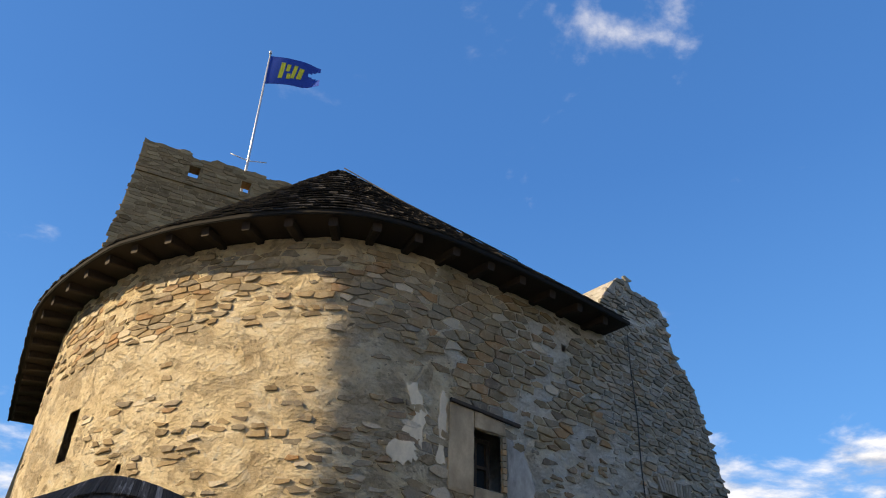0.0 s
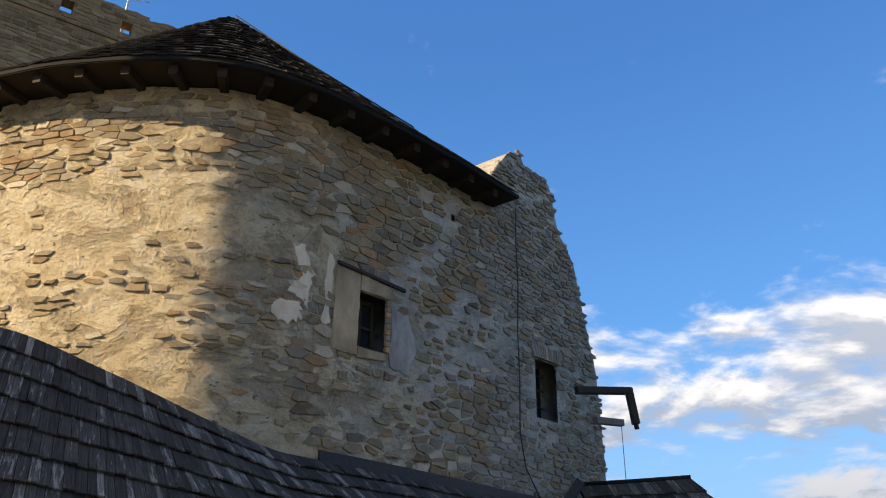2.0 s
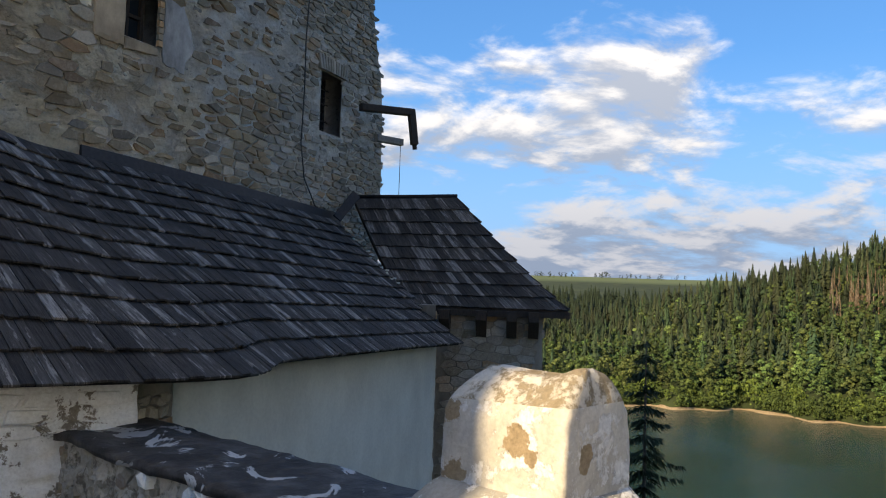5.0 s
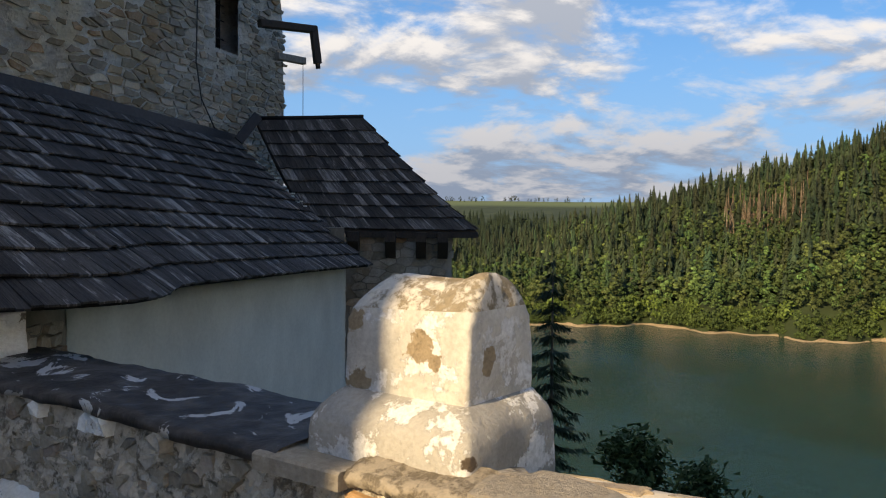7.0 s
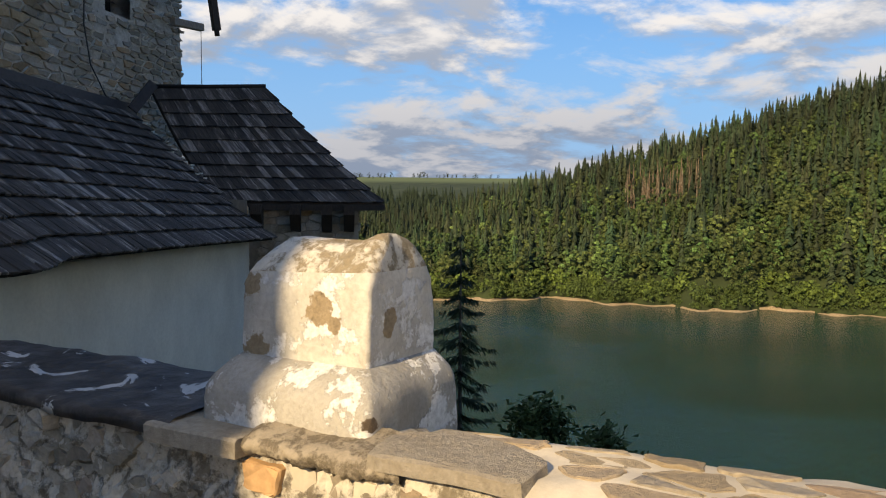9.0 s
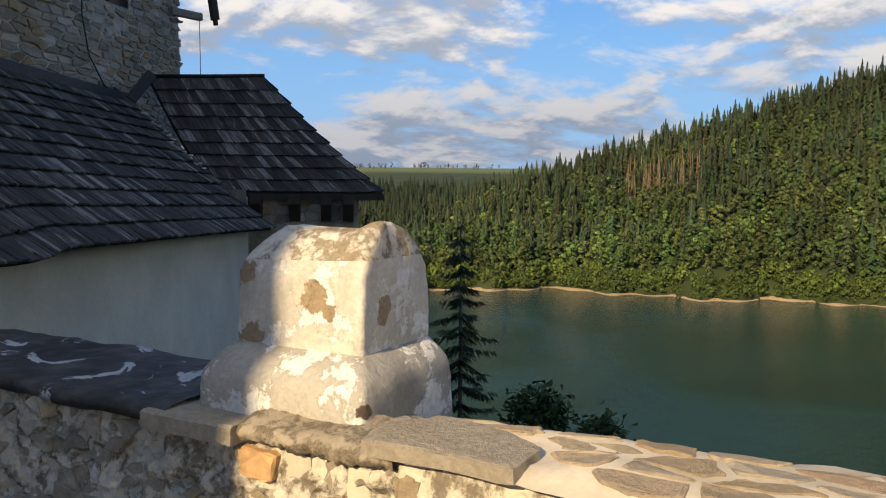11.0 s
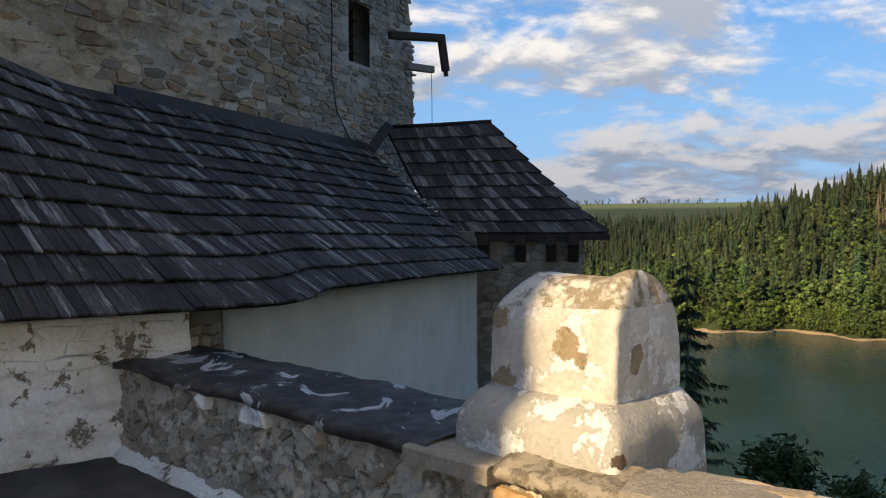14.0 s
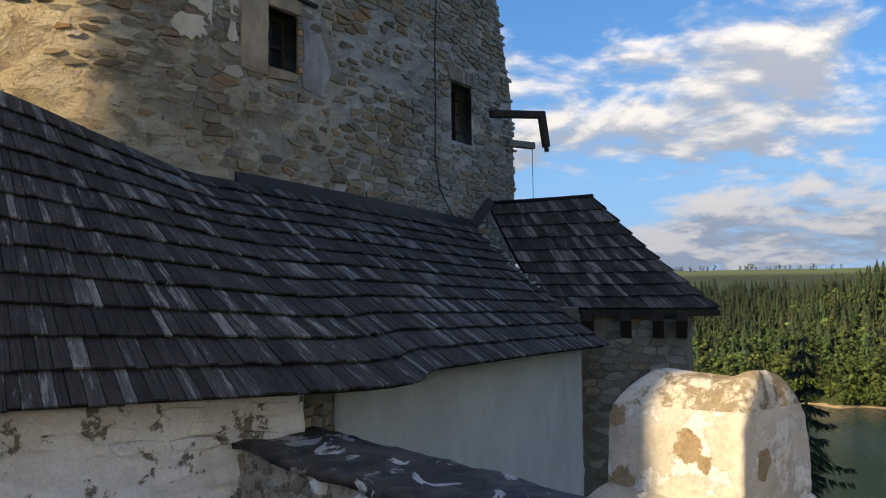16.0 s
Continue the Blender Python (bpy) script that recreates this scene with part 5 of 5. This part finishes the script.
def land(x, y):
    """Height of the ground: the castle rock, the drowned valley, the wooded hill, the far fields."""
    r = math.hypot(x, y)
    az = math.degrees(math.atan2(x, y))
    el = float(np.interp(az, RIDGE_AZ, RIDGE_EL))
    crest = 1.6 + CREST * math.tan(radians(el)) - TREE
    sh = shore(az)
    if r < 9:
        return -6.0
    if r < 130:
        t = (r - 9) / 121
        return -6.0 - 40 * t ** 0.75
    if r < sh:
        return -46 + 7.4 * max(0, (r - sh + 14) / 14)
    if r < CREST:
        t = (r - sh) / (CREST - sh)
        bank = min(1, (r - sh) / 5) * 2.6
        return -38.6 + bank + (crest + 36) * (t ** 0.85) + 2.5 * noise.noise(Vector((x * 0.02, y * 0.02, 0))) * t
    if r < 800:
        t = (r - CREST) / 300
        return crest * (1 - t) + (-12) * t
    if r < 1500:
        t = (r - 800) / 700
        return -12 + 51 * t + 6 * noise.noise(Vector((x * 0.003, y * 0.003, 0)))
    return 39 + 6 * noise.noise(Vector((x * 0.003, y * 0.003, 0))) - (r - 1500) * 0.02


def build_land():
    radii = [0.3, 4, 9, 14, 20, 30, 45, 65, 95, 130, 200, 270] + [285 + 2.5 * i for i in range(14)] + list(range(322, 505, 13)) + [520, 560, 620, 700, 800, 900, 1050, 1200, 1350, 1500, 1800, 2400, 3400, 4600]
    angles = [a * 1.0 for a in range(-180, 20, 5)] + [20 + 0.75 * i for i in range(80)] + [80 + 5 * i for i in range(20)]
    v, f = [], []
    for a in angles:
        for r in radii:
            x, y = r * math.sin(radians(a)), r * math.cos(radians(a))
            v.append((x, y, land(x, y)))
    n, m = len(radii), len(angles)
    for i in range(m):
        k = (i + 1) % m
        f += [(i * n + j, i * n + j + 1, k * n + j + 1, k * n + j) for j in range(n - 1)]
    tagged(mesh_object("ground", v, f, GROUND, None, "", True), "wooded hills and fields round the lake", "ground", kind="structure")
    ring = [(620 * math.sin(radians(a)), 620 * math.cos(radians(a)), WATER_Z) for a in range(-180, 180, 6)]
    tagged(mesh_object("water", ring, [tuple(range(len(ring)))[::-1]], WATER, None), "calm dark green reservoir water with light ripples", "lake", kind="structure")
    # bare bank between the drawdown line and the trees
    v, f = [], []
    azs = np.arange(25, 82, 0.25)
    for a in azs:
        w = max(0.05, 0.30 + 0.9 * noise.noise(Vector((a * 0.35, 0, 0))) + 0.6 * noise.noise(Vector((a * 1.3, 5, 0))))
        for dr, z in ((-3.0, -0.8), (-1.0, 0.10), (-0.3, 0.15 + w), (4.0, 0.4 + w)):
            r = shore(a) + dr
            v.append((r * math.sin(radians(a)), r * math.cos(radians(a)), WATER_Z + z))
    for i in range(len(azs) - 1):
        f += [(i * 4 + k, i * 4 + k + 1, i * 4 + 5 + k, i * 4 + 4 + k) for k in range(3)]
    tagged(mesh_object("bank", v, f, SAND, None, "", True), "bare sandy bank along the waterline", "bank", kind="structure")


build_land()


class Grove:
    """Collects trees as numpy blocks and joins them into one mesh with a tint for each tree."""

    def __init__(self):
        self.v, self.f, self.c, self.n = [], [], [], 0

    def put(self, verts, faces, tint):
        self.v.append(verts)
        self.f.append(faces + self.n)
        self.c.append(np.tile(np.array([*tint, 1.0]), (len(verts), 1)))
        self.n += len(verts)

    def make(self, name, label, category, m=FOLIAGE):
        v, f, c = np.vstack(self.v), np.vstack(self.f), np.vstack(self.c)
        me = bpy.data.meshes.new(name)
        me.from_pydata(v.tolist(), [], f.tolist())
        me.materials.append(m)
        at = me.color_attributes.new("tint", 'FLOAT_COLOR', 'POINT')
        at.data.foreach_set("color", c.astype(np.float32).ravel())
        me.update()
        return tagged(new(name, me), label, category, kind="stuff")


NR = np.random.RandomState(4)


def conifer(h, w, sparse=0.0):
    """Tiers of drooping ragged boughs round a leader, as triangles."""
    V, F = [], []
    tiers = 17
    for t in range(tiers):
        k = t / tiers
        z = h * (0.10 + 0.88 * k)
        r = w * (1 - k) ** 0.85 * NR.uniform(0.75, 1.2) + 0.25
        boughs = int(9 - 4 * k)
        a0 = NR.uniform(0, 6.3)
        for b in range(boughs):
            if NR.rand() < sparse:
                continue
            a = a0 + b * 6.283 / boughs + NR.uniform(-0.25, 0.25)
            rr = r * NR.uniform(0.6, 1.15)
            d = np.array([math.cos(a), math.sin(a), 0])
            s = np.array([-d[1], d[0], 0]) * rr * 0.42
            o = len(V)
            up = h * 0.085
            V += [np.array([0, 0, z + up]), d * rr * 0.6 + s + np.array([0, 0, z - rr * 0.10]), d * rr + np.array([0, 0, z - rr * 0.35]), d * rr * 0.6 - s + np.array([0, 0, z - rr * 0.10])]
            F += [(o, o + 1, o + 2), (o, o + 2, o + 3)]
    o = len(V)
    V += [np.array([0.3, 0, h * 0.85]), np.array([-0.2, 0.25, h * 0.85]), np.array([-0.2, -0.25, h * 0.85]), np.array([0, 0, h])]
    F += [(o, o + 1, o + 3), (o + 1, o + 2, o + 3), (o + 2, o, o + 3)]
    return np.array(V), np.array(F)


def broadleaf(h, w, n=170, leaf=0.95):
    """A crown of leaf clumps on several uneven lobes, as triangles."""
    lobes = []
    for j in range(8):
        k = 0.28 + 0.62 * j / 7
        spread = 0.75 * math.sin(math.pi * min(1.0, 0.25 + 0.75 * (1 - k)))
        lobes.append((np.array([NR.uniform(-1, 1) * w * spread, NR.uniform(-1, 1) * w * spread, h * k]), w * NR.uniform(0.40, 0.72) * (1.15 - 0.5 * k)))
    V, F = [], []
    for _ in range(n):
        c, r = lobes[NR.randint(8)]
        d = NR.normal(size=3)
        d /= np.linalg.norm(d)
        d[2] = abs(d[2]) * 0.9 - 0.25
        p = c + d * r * NR.uniform(0.75, 1.05)
        t = np.cross(d, NR.normal(size=3))
        t /= np.linalg.norm(t) + 1e-6
        b = np.cross(d, t) + d * NR.uniform(-0.4, 0.4)
        s = leaf * NR.uniform(0.5, 1.2)
        o = len(V)
        V += [p - t * s, p - b * s * 0.8, p + t * s, p + b * s * 0.8 - d * 0.2]
        F += [(o, o + 1, o + 2), (o, o + 2, o + 3)]
    return np.array(V), np.array(F)


def turned(v, a, s, at):
    c, q = math.cos(a), math.sin(a)
    return (v * s) @ np.array([[c, q, 0], [-q, c, 0], [0, 0, 1]]) + np.array(at)


def plant_woods():
    firs = [conifer(20, NR.uniform(3.0, 4.6), 0.15) for _ in range(14)]
    leafy = [broadleaf(15, NR.uniform(2.7, 4.2), 360, 0.52) for _ in range(14)]
    bush = [broadleaf(6, 3.0, 150, 0.5) for _ in range(5)]
    dead = [conifer(22, 1.4, 0.55) for _ in range(4)]
    woods, brown = Grove(), Grove()
    r = 303.0
    while r < 512:
        az = 27.0
        step_r = 4.2 if r < 420 else 5.0
        while az < 75:
            a = az + NR.uniform(-0.3, 0.3)
            rr = r + NR.uniform(-2.5, 2.5)
            az += math.degrees(4.5 / r) * NR.uniform(0.75, 1.3)
            sh = shore(a)
            if rr < sh + 1.2:
                continue
            x, y = rr * math.sin(radians(a)), rr * math.cos(radians(a))
            z = land(x, y) - 0.5
            t = (rr - sh) / (CREST - sh)
            patch = noise.noise(Vector((x * 0.022, y * 0.022, 4)))
            # tone varies by patch; the drop above t 0.6 paints in the ridge's shade
            tone = 1.0 + 0.55 * noise.noise(Vector((x * 0.012, y * 0.012, 9))) - 0.25 * max(0, t - 0.6)
            leaf_chance = 0.92 - 1.0 * t + 0.6 * patch
            grey = 51.0 < a < 56.5 and 0.42 < t < 0.68
            if t < 0.035:
                k = bush[NR.randint(5)]
                s = NR.uniform(0.8, 1.5)
                g = NR.uniform(0.75, 1.3)
                woods.put(turned(k[0], NR.uniform(0, 6), s, (x, y, z)), k[1], (0.085 * g, 0.125 * g, 0.026 * g))
            elif grey and NR.rand() < 0.5:
                k = dead[NR.randint(4)]
                s = NR.uniform(0.55, 0.85)
                brown.put(turned(k[0], NR.uniform(0, 6), s, (x, y, z)), k[1], (0.125, 0.092, 0.065))
                tr = np.array([[0.28, 0, 0], [-0.14, 0.24, 0], [-0.14, -0.24, 0], [0.06, 0, 20 * s], [-0.03, 0.05, 20 * s], [-0.03, -0.05, 20 * s]])
                brown.put(tr + np.array([x, y, z]), np.array([(0, 1, 4), (0, 4, 3), (1, 2, 5), (1, 5, 4), (2, 0, 3), (2, 3, 5)]), (0.27, 0.235, 0.20))
            elif NR.rand() < leaf_chance:
                k = leafy[NR.randint(14)]
                s = NR.uniform(0.5, 1.0)
                g = tone * NR.uniform(0.6, 1.15) * (1.8 if NR.rand() < 0.14 else 1.0)
                y_ = NR.uniform(0.85, 1.3)
                woods.put(turned(k[0], NR.uniform(0, 6), s, (x, y, z)), k[1], (0.062 * g * y_, 0.102 * g, 0.032 * g))
            else:
                k = firs[NR.randint(14)]
                s = NR.uniform(0.5, 0.95) * NR.uniform(0.85, 1.15)
                g = tone * NR.uniform(0.6, 1.2)
                w = turned(k[0] * np.array([NR.uniform(0.85, 1.2)] * 2 + [1]), NR.uniform(0, 6), s, (x, y, z))
                warm = NR.uniform(0.8, 1.35)
                woods.put(w, k[1], (0.034 * g * warm, 0.056 * g, 0.026 * g))
        r += step_r
    for a in np.arange(27, 75, 0.07):
        if noise.noise(Vector((a * 0.55, 2.0, 0))) > 0.22 and NR.rand() < 0.8:
            continue
        rr = shore(a) + NR.uniform(0.0, 6.0)
        x, y = rr * math.sin(radians(a)), rr * math.cos(radians(a))
        k = bush[NR.randint(5)]
        g = NR.uniform(0.7, 1.2)
        woods.put(turned(k[0], NR.uniform(0, 6), NR.uniform(0.4, 0.9), (x, y, max(WATER_Z + 0.4, land(x, y) - 0.3))), k[1], (0.062 * g, 0.095 * g, 0.024 * g))
    # thin line of trees on the far plateau and dark woods below it
    for i in range(420):
        a, rr = NR.uniform(24, 44), NR.uniform(640, 930)
        x, y = rr * math.sin(radians(a)), rr * math.cos(radians(a))
        k = firs[NR.randint(10)]
        woods.put(turned(k[0], 0, NR.uniform(0.6, 0.95), (x, y, land(x, y) - 1)), k[1], (0.020, 0.034, 0.018))
    for i in range(60):
        a, rr = NR.uniform(24, 42), NR.uniform(1440, 1520)
        x, y = rr * math.sin(radians(a)), rr * math.cos(radians(a))
        k = leafy[NR.randint(10)]
        woods.put(turned(k[0], 0, NR.uniform(0.3, 0.9), (x, y, land(x, y) - 1)), k[1], (0.022, 0.034, 0.014))
    woods.make("mixed_woods", "dense mixed forest of spruce and broadleaf trees on the hill", "forest")
    brown.make("dead_spruces", "stand of dead brown spruces among the green forest", "forest")


plant_woods()


def near_spruce():
    """The tall thin spruce below the parapet."""
    base, h = Vector((15.95, 19.6, -17.0)), 17.3
    t = tagged(tube("spruce", [base, base + Vector((0.05, 0, h * 0.5)), base + Vector((0, 0, h))], 0.20, BARK, None, "", 8, 0.08), "tall dark spruce tree standing below the parapet", "tree")
    V, F, C = [], [], []
    for i in range(150):
        k = min(1.0, round(i / 150 * 26) / 26 + NR.uniform(0, 0.014))
        z = h * (0.25 + 0.75 * k)
        L = (2.7 * (1 - k) ** 0.75 + 0.12) * NR.uniform(0.35, 1.2)
        a = i * 2.399 + NR.uniform(-0.3, 0.3)
        d = np.array([math.cos(a), math.sin(a), 0])
        s = np.array([-d[1], d[0], 0])
        n = max(4, int(L * 20))
        for j in range(n):
            q = (j + 0.5) / n
            p = np.array([0, 0, z]) + d * L * q + np.array([0, 0, -L * (0.55 * q - 0.32 * q * q)]) + NR.normal(size=3) * 0.03
            for side in (-1, 0, 1):
                ln = 0.27 * (1.15 - q * 0.6) * NR.uniform(0.6, 1.3)
                tip = p + s * side * ln + d * ln * 0.5 + np.array([0, 0, -ln * NR.uniform(0.3, 1.0)])
                w = d * 0.020 + np.array([0, 0, 0.013])
                o = len(V)
                V += [p - w, p + w, tip + w * 0.4, tip - w * 0.4]
                F += [(o, o + 1, o + 2), (o, o + 2, o + 3)]
    g = Grove()
    g.put(np.array(V) + np.array(base), np.array(F), (0.030, 0.048, 0.024))
    c = g.make("crown", "drooping dark green needle boughs", "")
    c.parent = t
    del c["kind"]


near_spruce()


def near_shrub(at, h, w, n, tint):
    x, y, z = at
    t = tagged(tube("shrub", [(x, y, z - h * 0.5), (x + 0.1, y, z + h * 0.2), (x, y, z + h * 0.6)], 0.07, BARK, None, "", 6, 0.3), "leafy green treetop below the parapet", "shrub")
    g = Grove()
    v, f = broadleaf(h, w, n, 0.045)
    v = v + np.sin(v[:, [1, 2, 0]] * 7.0) * 0.08 + np.repeat(NR.normal(size=(len(v) // 4, 3)) * 0.16, 4, axis=0)
    g.put(v + np.array(at), f, tint)
    c = g.make("crown", "small green leaves", "")
    c.parent = t
    del c["kind"]


near_shrub((10.15, 9.9, -3.75), 1.5, 0.55, 1500, (0.055, 0.09, 0.03))
near_shrub((10.6, 8.9, -4.3), 1.5, 0.5, 1500, (0.055, 0.09, 0.03))
near_shrub((10.3, 7.9, -4.35), 1.5, 0.5, 1500, (0.05, 0.075, 0.022))

# ---- pieces of roofs and walls ----
shingles(near_roof, near_R, near_len, 12, 0.085, SHINGLE, random.Random(1), lambda c, a: c < 4 and 0.30 < a < 0.80)
shingles(turret_roof, tur_R, tur_len, 9, 0.10, SHINGLE, random.Random(2), lambda c, a: True)
shingles(turret_roof, side_R, side_len, 9, 0.10, SHINGLE, random.Random(3))
shingles(tower_roof, cone_R, cone_len, 17, 0.13, OLD_SHINGLE, random.Random(4), lambda c, a: 4 < c < 10 and 0.45 < a < 0.85)
tower_stones()
